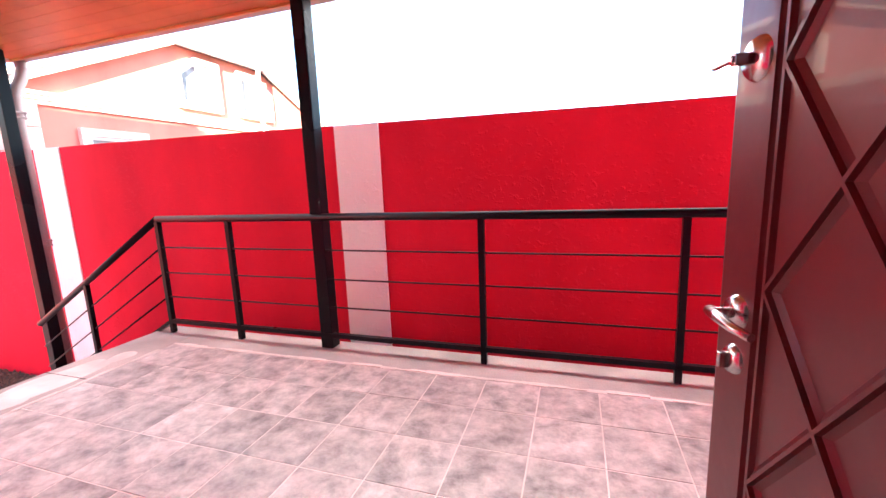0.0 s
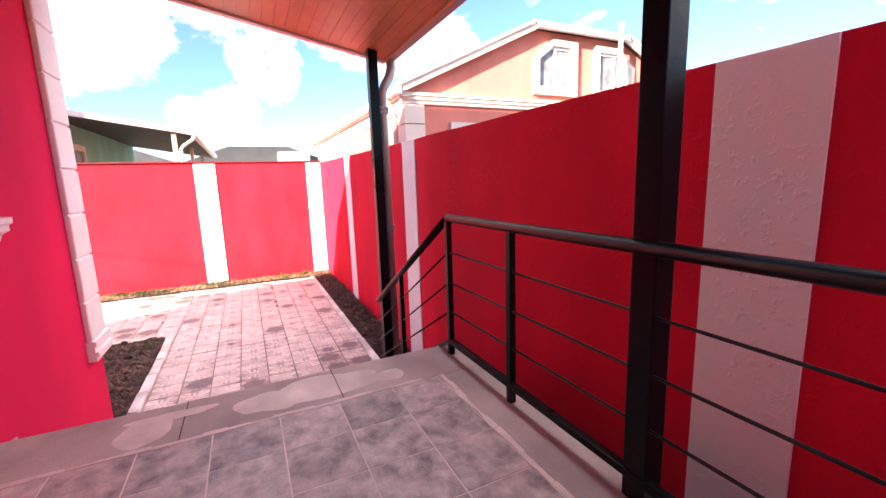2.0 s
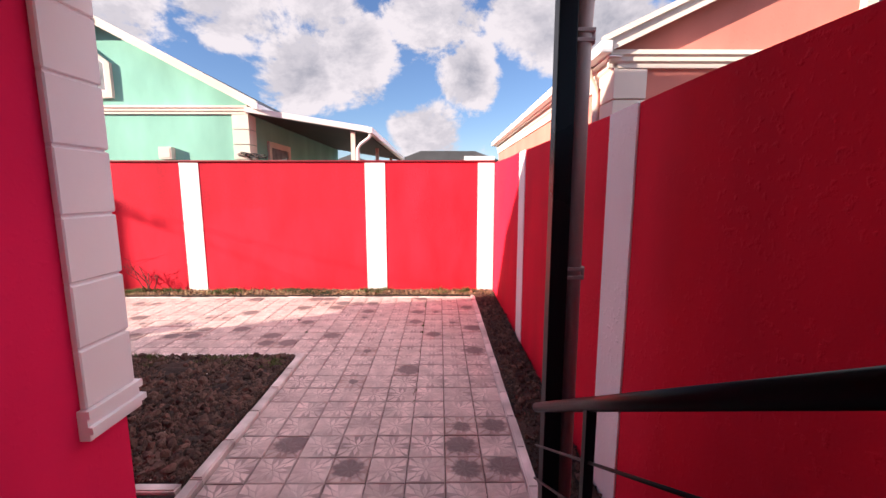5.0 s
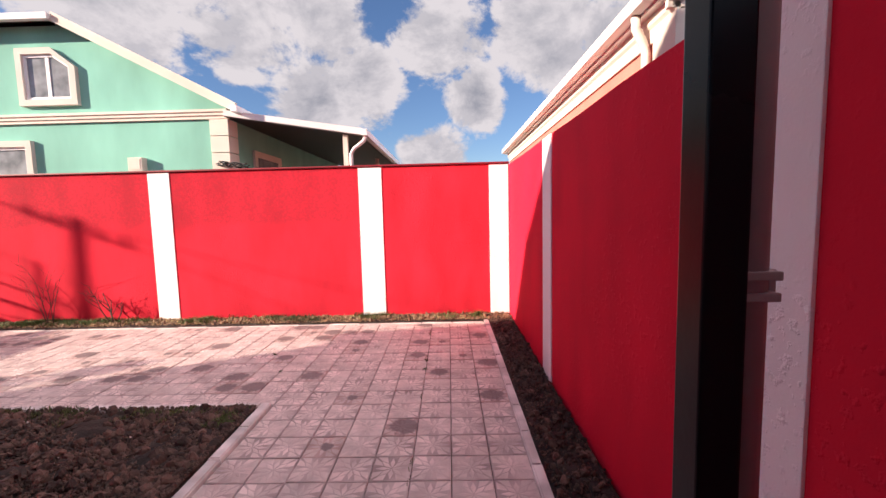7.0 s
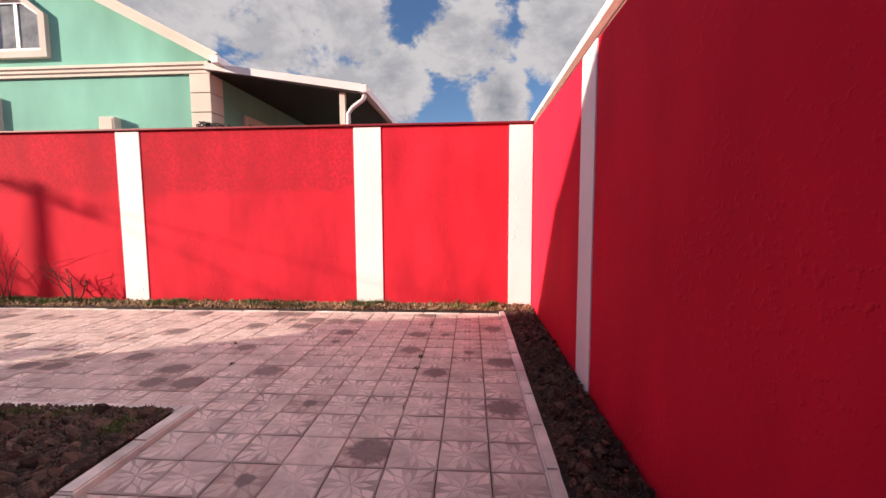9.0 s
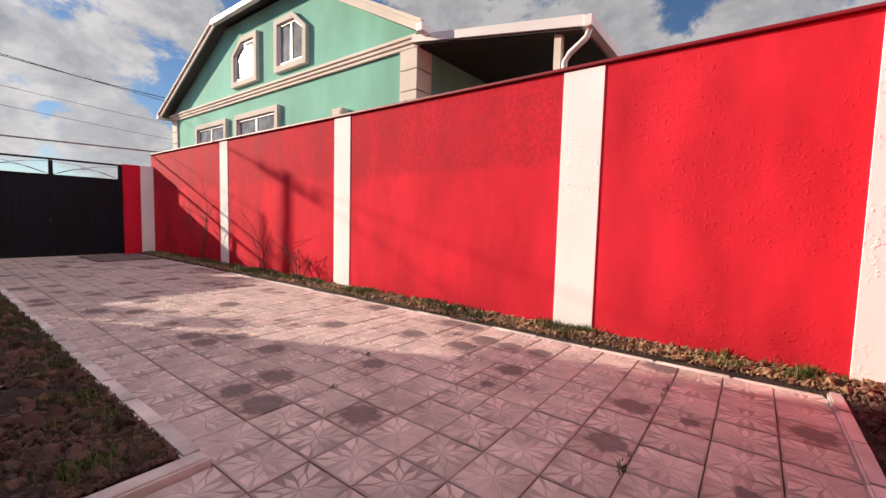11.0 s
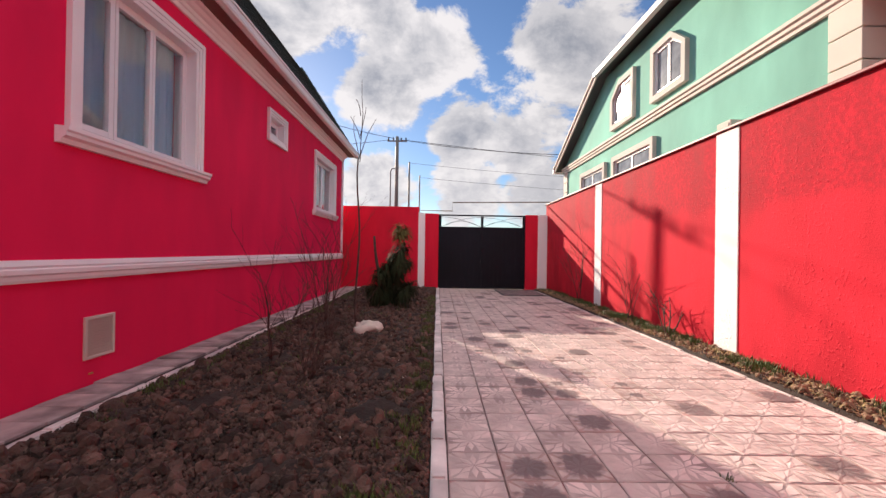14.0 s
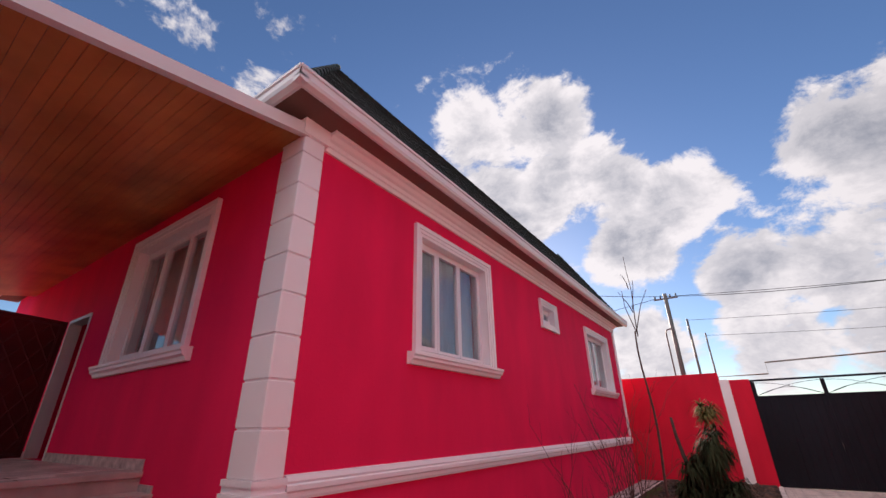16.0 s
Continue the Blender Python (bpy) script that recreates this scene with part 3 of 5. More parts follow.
def window(name, label, m, hole, centre, panes, surround=0.14, depth=0.17, curtain=True, sill=True, trim=TRIM, clip=0):
    """A plastic window in its reveal, with a stepped white surround and a moulded sill. Local x along the wall, y outwards."""
    w, h, z0 = hole[1] - hole[0], hole[3] - hole[2], hole[2]
    u0, u1, z1 = -w / 2, w / 2, z0 + h
    ob = framed(m, name, label, "window", kind="structure")
    bm = bmesh.new()
    s = surround
    ring(bm, u0 - s, u1 + s, z0 - (0 if sill else s), z1 + s, s * 0.42, -0.002, 0.055, not sill)
    ring(bm, u0 - s * 0.58, u1 + s * 0.58, z0 - (0 if sill else s * 0.58), z1 + s * 0.58, s * 0.34, -0.002, 0.040, not sill)
    ring(bm, u0 - s * 0.24, u1 + s * 0.24, z0 - (0 if sill else s * 0.24), z1 + s * 0.24, s * 0.24, -depth, 0.026, True)
    for q in ((u0, u0 + 0.012, z0, z1), (u1 - 0.012, u1, z0, z1), (u0 + 0.012, u1 - 0.012, z1 - 0.012, z1), (u0 + 0.012, u1 - 0.012, z0, z0 + 0.012)):
        box(bm, q[0], q[1], -depth - 0.1, 0.024, q[2], q[3])
    local("surround", bm, trim, ob, "white stepped plaster surround")
    if sill:
        bm = bmesh.new()
        prism(bm, [(-depth, z0 + 0.02), (0.12, z0 - 0.004), (0.12, z0 - 0.035), (0.10, z0 - 0.05), (0.10, z0 - 0.08), (0.065, z0 - 0.10), (0.05, z0 - 0.14), (-0.002, z0 - 0.14), (-0.002, z0 - 0.03), (-depth, z0 - 0.03)], "x", u0 - s - 0.09, u1 + s + 0.09)
        local("window_sill", bm, trim, ob, "white moulded sill")
    bm = bmesh.new()
    f = 0.055
    ring(bm, u0, u1, z0 + 0.02, z1, f, -depth, -depth + 0.06)
    local("window_frame", bm, PVC, ob, "white plastic frame")
    edges = [u0 + f] + [u0 + w * p for p in panes] + [u1 - f]
    for i, (a, b) in enumerate(zip(edges, edges[1:])):
        sash = bmesh.new()
        ring(sash, a + 0.004, b - 0.004, z0 + 0.02 + f, z1 - f, 0.042 if i != len(edges) - 2 else 0.06, -depth + 0.008, -depth + 0.072)
        sash = local("sash", sash, PVC, ob)
        g = local("pane", boxes((a + 0.03, b - 0.03, -depth + 0.028, -depth + 0.04, z0 + f + 0.03, z1 - f - 0.02)), GLASS, sash)
        g.visible_shadow = False
    if curtain:
        bm = bmesh.new()
        n = 60
        vs = [[bm.verts.new((u0 + w * i / n, -depth - 0.12 + 0.018 * math.sin(i * 1.3) + 0.01 * math.sin(i * 0.37), z)) for z in (z0 + 0.03, z1 - 0.02)] for i in range(n + 1)]
        for i in range(n):
            if curtain is True or abs(i / n - 0.5) > curtain:
                bm.faces.new((vs[i][0], vs[i + 1][0], vs[i + 1][1], vs[i][1])).smooth = True
        for v in [v for v in bm.verts if not v.link_faces]:
            bm.verts.remove(v)
        local("curtain", bm, CURTAIN, ob, "pale sheer curtain behind the glass")
    return ob


def on_wall(x, y, turn):
    return pose(x, y, 0, 0, 0, turn)


window("window_1", "white three-light window in the red wall", on_wall(HX, (W1[0] + W1[1]) / 2, FACE_WEST), W1, 0, (0.38, 0.70), curtain=True)
window("window_2", "small square white window high in the wall", on_wall(HX, (W2[0] + W2[1]) / 2, FACE_WEST), W2, 0, (), surround=0.12, curtain=False, sill=False)
window("window_3", "white two-light window near the house end", on_wall(HX, (W3[0] + W3[1]) / 2, FACE_WEST), W3, 0, (0.5,), curtain=True)
window("window_4", "white three-light window beside the porch", on_wall((WN[0] + WN[1]) / 2, HY, FACE_NORTH), WN, 0, (0.34, 0.66), surround=0.15, curtain=True)

# vent grille low in the west wall
vent = framed(on_wall(HX, -1.816, FACE_WEST), "wall_vent", "square cream vent grille low in the wall", "vent")
bm = bmesh.new()
ring(bm, -0.174, 0.174, 0.288, 0.686, 0.028, -0.002, 0.022)
local("vent_frame", bm, CREAM, vent)
local("vent_panel", boxes((-0.148, 0.148, 0.002, 0.010, 0.314, 0.660)), VENT, vent, "fine beige mesh")
for i in range(11):
    local("slat", boxes((-0.143, 0.143, 0.010, 0.016, 0.327 + i * 0.03, 0.337 + i * 0.03)), VENT, vent)

plug = framed(on_wall(HX, -1.73, FACE_WEST), "wall_plug", "small orange plastic plug in the red wall", "plug")
local("plug_cap", boxes((-0.022, 0.022, -0.004, 0.010, 0.140, 0.157, 0.004)), PINE, plug)

# ---- front door ----
door = thing("front_door", "open maroon steel door with diamond relief", "door", at=(0.66, HY, 1.2))
LX0, LX1, LY0, LY1, LZ0, LZ1 = 0.62, 0.69, HY + 0.01, 1.385, 1.215, 3.25
part("leaf", boxes((LX0, LX1, LY0, LY1, LZ0, LZ1, 0.006)), DOOR_RED, door)
bm = bmesh.new()


def bar_on_door(bm, y0, z0, y1, z1, w=0.022, lift=0.016):
    d = Vector((0, y1 - y0, z1 - z0)).normalized()
    s = Vector((0, -d.z, d.y)) * w
    a, b = Vector((LX0, y0, z0)), Vector((LX0, y1, z1))
    up = Vector((-lift, 0, 0))
    v = [bm.verts.new(p) for p in (a - s, a - s * 0.4 + up, a + s * 0.4 + up, a + s, b - s, b - s * 0.4 + up, b + s * 0.4 + up, b + s)]
    for i in range(3):
        bm.faces.new((v[i], v[i + 1], v[i + 5], v[i + 4]))
    bm.faces.new(v[:4][::-1]), bm.faces.new(v[4:])


COLUMN, H = 0.125, 0.187
PY1 = LY1 - 0.140
PY0 = PY1 - 6 * COLUMN
lo, hi = 2.41 - 6 * H, 2.41 + 4 * H
for off in (0.008, 0.030):
    ring_pts = [(PY0 - off, lo - off), (PY1 + off, lo - off), (PY1 + off, hi + off), (PY0 - off, hi + off)]
    for p, q in zip(ring_pts, ring_pts[1:] + ring_pts[:1]):
        bar_on_door(bm, *p, *q, 0.008, 0.009)
for i in range(6):
    for j in range(10):
        y, z = PY1 - i * COLUMN, lo + j * H
        za, zb = (z, z + H) if (i + j) % 2 else (z + H, z)
        bar_on_door(bm, y, za, y - COLUMN, zb, 0.017, 0.006)
        bar_on_door(bm, y, za, y - COLUMN, zb, 0.008, 0.015)
bmesh.ops.recalc_face_normals(bm, faces=bm.faces[:])
part("relief", bm, DOOR_RED, door, "crossing diamond mouldings")


def disc(bm, x, y, z, r, lift):
    c = [Vector((x, y + math.cos(a) * r, z + math.sin(a) * r * 1.12)) for a in (2 * math.pi * i / 24 for i in range(24))]
    lo, hi = [bm.verts.new(p) for p in c], [bm.verts.new(Vector((x - lift, *(Vector((y, z)).lerp(Vector((p.y, p.z)), 0.82))))) for p in c]
    for i in range(24):
        bm.faces.new((lo[i], lo[(i + 1) % 24], hi[(i + 1) % 24], hi[i]))
    bm.faces.new(hi)
    bmesh.ops.recalc_face_normals(bm, faces=bm.faces[:])


HANDLE_Y = LY1 - 0.058
bm = bmesh.new()
disc(bm, LX0, HANDLE_Y, 2.157, 0.032, 0.012)
handle = part("door_handle", bm, CHROME, door, "satin chrome lever handle", True)
bm = bmesh.new()
tube(bm, [(LX0 - 0.01, HANDLE_Y, 2.157), (LX0 - 0.050, HANDLE_Y, 2.157)], 0.011, 12)
tube(bm, [(LX0 - 0.046, HANDLE_Y + 0.010, 2.159), (LX0 - 0.054, HANDLE_Y - 0.03, 2.158), (LX0 - 0.056, HANDLE_Y - 0.07, 2.154), (LX0 - 0.050, HANDLE_Y - 0.115, 2.150)], 0.012, 12, 0.008)
part("lever", bm, CHROME, handle)
for name, z in (("thumb_turn", 2.060), ("upper_lock", 2.623)):
    bm = bmesh.new()
    disc(bm, LX0, HANDLE_Y, z, 0.028 if z < 2.3 else 0.036, 0.010)
    lock = part(name, bm, CHROME, door, "round satin chrome lock rose", True)
    bm = bmesh.new()
    if z < 2.3:
        box(bm, LX0 - 0.032, LX0 - 0.008, HANDLE_Y - 0.005, HANDLE_Y + 0.005, z - 0.016, z + 0.016, 0.003)
    else:
        box(bm, LX0 - 0.045, LX0 - 0.008, HANDLE_Y - 0.008, HANDLE_Y + 0.008, z - 0.010, z + 0.010, 0.003)
        box(bm, LX0 - 0.050, LX0 - 0.040, HANDLE_Y - 0.006, HANDLE_Y + 0.055, z - 0.006, z + 0.006, 0.003)
    part("knob", bm, CHROME, lock)
# the leaf stands open a little past square
door.matrix_basis = Matrix.Translation((0.625, 1.37, 0)) @ Matrix.Rotation(radians(15), 4, "Z") @ Matrix.Translation((-LX0, -LY1, 0)) @ door.matrix_basis
bm = bmesh.new()
ring(bm, DOOR[0], DOOR[1], DOOR[2], DOOR[3], 0.05, HY - 0.16, HY + 0.012, False)
tagged(part("trim_door", bm, GUTTER), "pale grey door frame lining the doorway", "trim", kind="structure")

# ---- porch ----
PZ, PE, PN = 1.20, -3.20, 3.08
tagged(part("floor_porch", boxes((PE, 5.6, HY, PN, -0.09, PZ - 0.012)), SCREED), "raised concrete porch slab", "floor", kind="structure")
tagged(part("trim_porch_bed", boxes((PE + 0.42, 5.6, HY, 2.76, PZ - 0.014, PZ - 0.0018)), GROUT), "pale grout joints between the porch tiles", "trim", kind="structure")
tagged(part("trim_porch_edge", boxes((PE - 0.03, PE + 0.42, HY, PN + 0.02, PZ - 0.055, PZ - 0.0005, 0.008)), SCREED), "bare cement strip at the head of the steps", "trim", kind="structure")
tagged(part("trim_porch_side", boxes((PE + 0.42, 5.6, 2.76, PN + 0.02, PZ - 0.04, PZ - 0.001, 0.006)), SCREED), "bare cement strip under the railing", "trim", kind="structure")
bm = bmesh.new()
for i in range(34):
    u = PE + 0.42 + i * 0.11
    box(bm, u, u + 0.112, 2.735 + 0.006 * math.sin(i * 2.1), 2.765 + 0.008 * math.sin(i * 1.3), PZ - 0.006, PZ + 0.003 + 0.002 * math.sin(i * 1.7))
for i in range(20):
    v = HY + i * 0.112
    box(bm, PE + 0.405 + 0.008 * math.sin(i * 1.9), PE + 0.43 + 0.006 * math.sin(i), v, v + 0.114, PZ - 0.006, PZ + 0.003)
tagged(part("trim_grout", bm, GROUT), "smeared pale grout along the tile edge", "trim", kind="structure")
bm = bmesh.new()
for (cx0, cy0, sx, sy, seed) in ((PE + 0.20, 2.05, 0.16, 0.34, 1), (PE + 0.22, 1.72, 0.12, 0.20, 2), (PE + 0.24, 1.1, 0.14, 0.12, 5), (PE + 0.12, 1.22, 0.05, 0.22, 8), (PE + 0.25, 2.45, 0.07, 0.12, 11)):
    ringv = []
    for i in range(40):
        a = 2 * math.pi * i / 40
        k = 1 + 0.35 * noise.noise((math.cos(a) * 1.4, math.sin(a) * 1.4, seed))
        ringv.append(bm.verts.new((max(PE - 0.01, min(PE + 0.40, cx0 + math.cos(a) * sx * k)), cy0 + math.sin(a) * sy * k, PZ + 0.0012 + seed * 0.00015)))
    bm.faces.new(ringv)
tagged(part("trim_lime_stain", bm, DRY), "pale dried lime stains on the cement", "trim", kind="structure")

steps = thing("steps", "cement steps down from the porch", "stairs", at=(-4.1, 1.8, 0), kind="structure")
TREAD, RISER = 0.30, PZ / 7
for i in range(1, 7):
    z = PZ - i * RISER
    bm = boxes((PE - i * TREAD - 0.02, PE - (i - 1) * TREAD, HY, PN, -0.09, z - 0.03), (PE - i * TREAD - 0.035, PE - (i - 1) * TREAD, HY, PN, z - 0.03, z, 0.006))
    part("step", bm, SCREED, steps)
strip("trim_skirting", "grey tiled skirting beside the porch", [(PE + 0.0, PZ), (DOOR[0] - 0.02, PZ), (DOOR[0] - 0.02, PZ + 0.10), (PE + 0.0, PZ + 0.10)], "y", HY - 0.002, HY + 0.014, PORCH_TILE)
strip("trim_skirting", "grey tiled skirting beside the porch", [(DOOR[1] + 0.02, PZ), (5.6, PZ), (5.6, PZ + 0.10), (DOOR[1] + 0.02, PZ + 0.10)], "y", HY - 0.002, HY + 0.014, PORCH_TILE)

strip("trim_skirting", "grey tiled skirting beside the top step", [(PE - TREAD, PZ - RISER), (PE - 0.02, PZ - RISER), (PE - 0.02, PZ - RISER + 0.06), (PE - TREAD, PZ - RISER + 0.06)], "y", HY - 0.002, HY + 0.014, PORCH_TILE)
for y in (1.28, 2.12):
    tagged(part("trim_crack", boxes((PE - 0.028, PE + 0.41, y - 0.0025, y + 0.0025, PZ - 0.02, PZ + 0.0022)), JOINT), "dark joint across the bare cement strip", "trim", kind="structure")

# canopy: boarded ceiling that falls away from the house
CX0, CX1, CY0, CY1 = -5.12, 4.2, HY + 0.0, 3.24


def under(y):
    return 4.30 - (y - 0.5) * 0.185


canopy = thing("porch_canopy", "sloping porch canopy with varnished board ceiling", "canopy", at=(-1, 1.8, 3.8), kind="structure")
bm = bmesh.new()
N = 28
for i in range(N):
    ya, yb = CY0 + (CY1 - CY0) * i / N + 0.0014, CY0 + (CY1 - CY0) * (i + 1) / N - 0.0014
    v = [bm.verts.new(p) for p in ((CX0 + 0.05, ya, under(ya)), (CX1, ya, under(ya)), (CX1, yb, under(yb)), (CX0 + 0.05, yb, under(yb)))]
    w = [bm.verts.new(x.co + Vector((0, 0, 0.02))) for x in v]
    bm.faces.new(v[::-1])
    for k in range(4):
        bm.faces.new((v[k], v[(k + 1) % 4], w[(k + 1) % 4], w[k]))
part("ceiling", bm, PINE, canopy, "orange varnished pine boards")
bm = bmesh.new()
prism(bm, [(CY0, under(CY0) + 0.021), (CY1, under(CY1) + 0.021), (CY1, under(CY1) + 0.09), (CY0, under(CY0) + 0.10)], "x", CX0 + 0.01, CX1)
part("canopy_deck", bm, DARKROOF, canopy)
bm = bmesh.new()
prism(bm, [(CY0 - 0.0, under(CY0) - 0.02), (CY1 + 0.02, under(CY1) - 0.02), (CY1 + 0.02, under(CY1) + 0.10), (CY0, under(CY0) + 0.12)], "x", CX0 - 0.03, CX0 + 0.045)
part("fascia", bm, GUTTER, canopy, "pale metal fascia")
part("fascia", boxes((CX0 - 0.03, CX1, CY1, CY1 + 0.02, under(CY1) - 0.02, under(CY1) + 0.09)), PINE, canopy, "varnished board fascia")
part("canopy_gutter", boxes((CX0 - 0.05, CX1, CY1 + 0.021, CY1 + 0.115, under(CY1) - 0.01, under(CY1) + 0.08, 0.012)), PIPE, canopy, "brown box gutter")


def post(x, z0, dy=0.0):
    p = thing("porch_post", "square black steel post carrying the canopy", "post", at=(x, 3.0, z0), group="porch posts")
    part("shaft", boxes((x - 0.05, x + 0.05, 2.95 + dy, 3.05 + dy, z0, under(3.0) + 0.0, 0.006)), BLACK, p)


post(-1.46, PZ - 0.001)
post(-4.92, RISER - 0.001, 0.055)
post(1.95, PZ - 0.001)

pipe = thing("downpipe", "brown-grey downpipe with a swan neck beside the post", "pipe", at=(-4.95, 3.14, 0))
bm = bmesh.new()
tube(bm, [(-5.02, 3.30, under(CY1) - 0.0), (-5.02, 3.30, 3.70), (-5.01, 3.27, 3.60), (-4.975, 3.20, 3.50), (-4.965, 3.165, 3.42), (-4.965, 3.16, 3.30), (-4.965, 3.16, 0.10)], 0.05, 14)
part("pipe", bm, PIPE, pipe)
for z in (1.91, 3.2):
    part("clamp", boxes((-5.018, -4.912, 3.111, 3.213, z, z + 0.022, 0.004), (-5.02, -4.91, 3.112, 3.214, z + 0.05, z + 0.072, 0.004), (-4.985, -4.945, 3.208, 3.225, z, z + 0.072, 0.003)), PIPE, pipe)

# railing
rail = thing("railing", "black steel railing with thin rods along the porch", "railing", at=(-1, 2.965, PZ))
KX, EX, RZ, RY = -3.045, -4.90, 2.203, 2.965
DROP = 0.575


def slope(x):
    return -(KX - x) * DROP if x < KX else 0.0


bm = bmesh.new()
tube(bm, [(5.5, RY, RZ), (KX, RY, RZ)], 0.028, 14)
tube(bm, [(KX + 0.004, RY, RZ + 0.002), (EX, RY, RZ + slope(EX))], 0.028, 14)
part("handrail", bm, BLACK, rail, "round black handrail")
bm = bmesh.new()
box(bm, KX - 0.02, 5.5, RY - 0.02, RY + 0.02, 1.285, 1.32, 0.003)
v = [bm.verts.new(p) for p in ((KX, RY - 0.02, 1.285), (KX, RY + 0.02, 1.285), (KX, RY + 0.02, 1.32), (KX, RY - 0.02, 1.32), (EX, RY - 0.02, 1.285 + slope(EX)), (EX, RY + 0.02, 1.285 + slope(EX)), (EX, RY + 0.02, 1.32 + slope(EX)), (EX, RY - 0.02, 1.32 + slope(EX)))]
for q in ((0, 1, 2, 3), (7, 6, 5, 4), (0, 4, 5, 1), (1, 5, 6, 2), (2, 6, 7, 3), (3, 7, 4, 0)):
    bm.faces.new([v[i] for i in q])
part("bottom_rail", bm, BLACK, rail)
for h in (1.525, 1.74, 1.96):
    bm = bmesh.new()
    tube(bm, [(5.5, RY, h), (KX, RY, h)], 0.007, 6)
    tube(bm, [(KX, RY, h), (EX, RY, h + slope(EX))], 0.007, 6)
    part("rod", bm, BLACK, rail)
for x in (KX, -2.29, -0.24, 0.92, 3.1, 4.2):
    part("baluster", boxes((x - 0.02, x + 0.02, RY - 0.02, RY + 0.02, PZ - 0.001, RZ - 0.015, 0.003)), BLACK, rail)
part("baluster", boxes((-4.11, -4.07, RY - 0.02, RY + 0.02, PZ - 3 * RISER - 0.001, RZ + slope(-4.09) - 0.012, 0.003)), BLACK, rail)

# ---- gate ----
gate = thing("gate", "black steel double gate with open scrollwork on top", "gate", at=(-9.92, GY - 0.1, 0))
GX0, GX1, GM = -11.5, -8.35, -9.93
part("gate_frame", boxes((GX0, GX0 + 0.06, GY - 0.14, GY - 0.08, 0, 2.68), (GX1 - 0.06, GX1, GY - 0.14, GY - 0.08, 0, 2.68), (GX0 + 0.06, GX1 - 0.06, GY - 0.14, GY - 0.08, 2.63, 2.68)), GATE, gate)
for a, b in ((GX0 + 0.055, GM - 0.001), (GM + 0.001, GX1 - 0.055)):
    bm = boxes((a, b, GY - 0.12, GY - 0.105, 0.005, 2.22))
    ring(bm, a, b, 0.005, 2.24, 0.05, GY - 0.13, GY - 0.085)
    box(bm, a, a + 0.045, GY - 0.13, GY - 0.09, 2.24, 2.62)
    box(bm, b - 0.045, b, GY - 0.13, GY - 0.09, 2.24, 2.62)
    leaf = part("gate_leaf", bm, GATE, gate)
    for k in range(9):
        x = a + 0.05 + (b - a - 0.1) * (k + 0.5) / 9
        part("rib", boxes((x - 0.012, x + 0.012, GY - 0.104, GY - 0.092, 0.08, 2.19, 0.003)), GATE, leaf)
    bm = bmesh.new()
    w = b - a - 0.1
    for k, s in ((0, 1), (1, -1)):
        tube(bm, [(a + 0.05 + w * u, GY - 0.11, 2.25 + 0.34 * (math.sin(u * math.pi / 2) if s > 0 else math.cos(u * math.pi / 2))) for u in [i / 14 for i in range(15)]], 0.006, 6)
    tube(bm, [(a + 0.05 + w * i / 16, GY - 0.11, 2.25 + 0.20 * math.sin(math.pi * i / 16)) for i in range(17)], 0.006, 6)
    part("scrollwork", bm, GATE, leaf, "thin curved steel rods")
bm = bmesh.new()
tube(bm, [(GM + 0.05, GY - 0.085, 1.05), (GM + 0.05, GY - 0.045, 1.05), (GM + 0.05, GY - 0.045, 0.93)], 0.008, 8)
part("gate_latch", bm, STEEL, gate, "small pale latch")
hatch = thing("floor_hatch", "thin steel framed hatch lying in the paving", "hatch", at=(-11.0, -11.6, 0))
bm = bmesh.new()
for q in ((-11.9, -10.35, -10.56, -10.5), (-11.9, -10.35, -12.4, -12.34), (-10.41, -10.35, -12.34, -10.56), (-11.9, -11.84, -12.34, -10.56)):
    box(bm, *q, 0.0, 0.016, 0.002)
part("hatch_frame", bm, GATE, hatch)
part("hatch_plate", boxes((-11.84, -10.41, -12.34, -10.56, 0.002, 0.009)), PAVER_DARK, hatch)

# ---- kerbs, beds and soil ----
def kerb_run(name, label, p, q, w, top, n):
    t = thing(name, label, "kerb", at=(p[0], p[1], 0), kind="structure")
    p, q = Vector(p), Vector(q)
    d = (q - p) / n
    side = Vector((-d.y, d.x)).normalized() * w / 2
    for i in range(n):
        a, b = p + d * (i + 0.006), p + d * (i + 0.994)
        jig = random.uniform(-0.008, 0.008)
        bm = bmesh.new()
        z = top + random.uniform(-0.006, 0.006)
        prism(bm, [tuple(a + side), tuple(b + side), tuple(b - side), tuple(a - side)], "z", -0.08, z)
        bmesh.ops.bevel(bm, geom=[e for e in bm.edges if e.verts[0].co.z > 0 and e.verts[1].co.z > 0], offset=0.012, segments=2, affect="EDGES")
        bmesh.ops.translate(bm, verts=bm.verts, vec=(jig if abs(d.x) < 0.01 else 0, jig if abs(d.y) < 0.01 else 0, 0))
        part("kerbstone", bm, KERB, t)


kerb_run("kerb_drive", "whitewashed concrete kerb along the driveway", (-8.352, 0.30), (-8.352, -12.5), 0.10, 0.045, 26)
kerb_run("kerb_bed", "whitewashed concrete kerb at the bed's end", (-8.40, 0.36), (-5.2, 0.36), 0.11, 0.05, 6)
kerb_run("kerb_house", "whitewashed kerb beside the house footing", (-5.62, 0.28), (-5.62, -12.3), 0.09, 0.06, 25)
kerb_run("kerb_west", "thin pale cement edging along the drive", (-11.757, 3.08), (-11.757, -12.5), 0.055, 0.014, 26)
kerb_run("kerb_north", "pale concrete kerb beside the soil strip", (-5.1, 3.14), (-11.95, 3.14), 0.09, 0.04, 13)
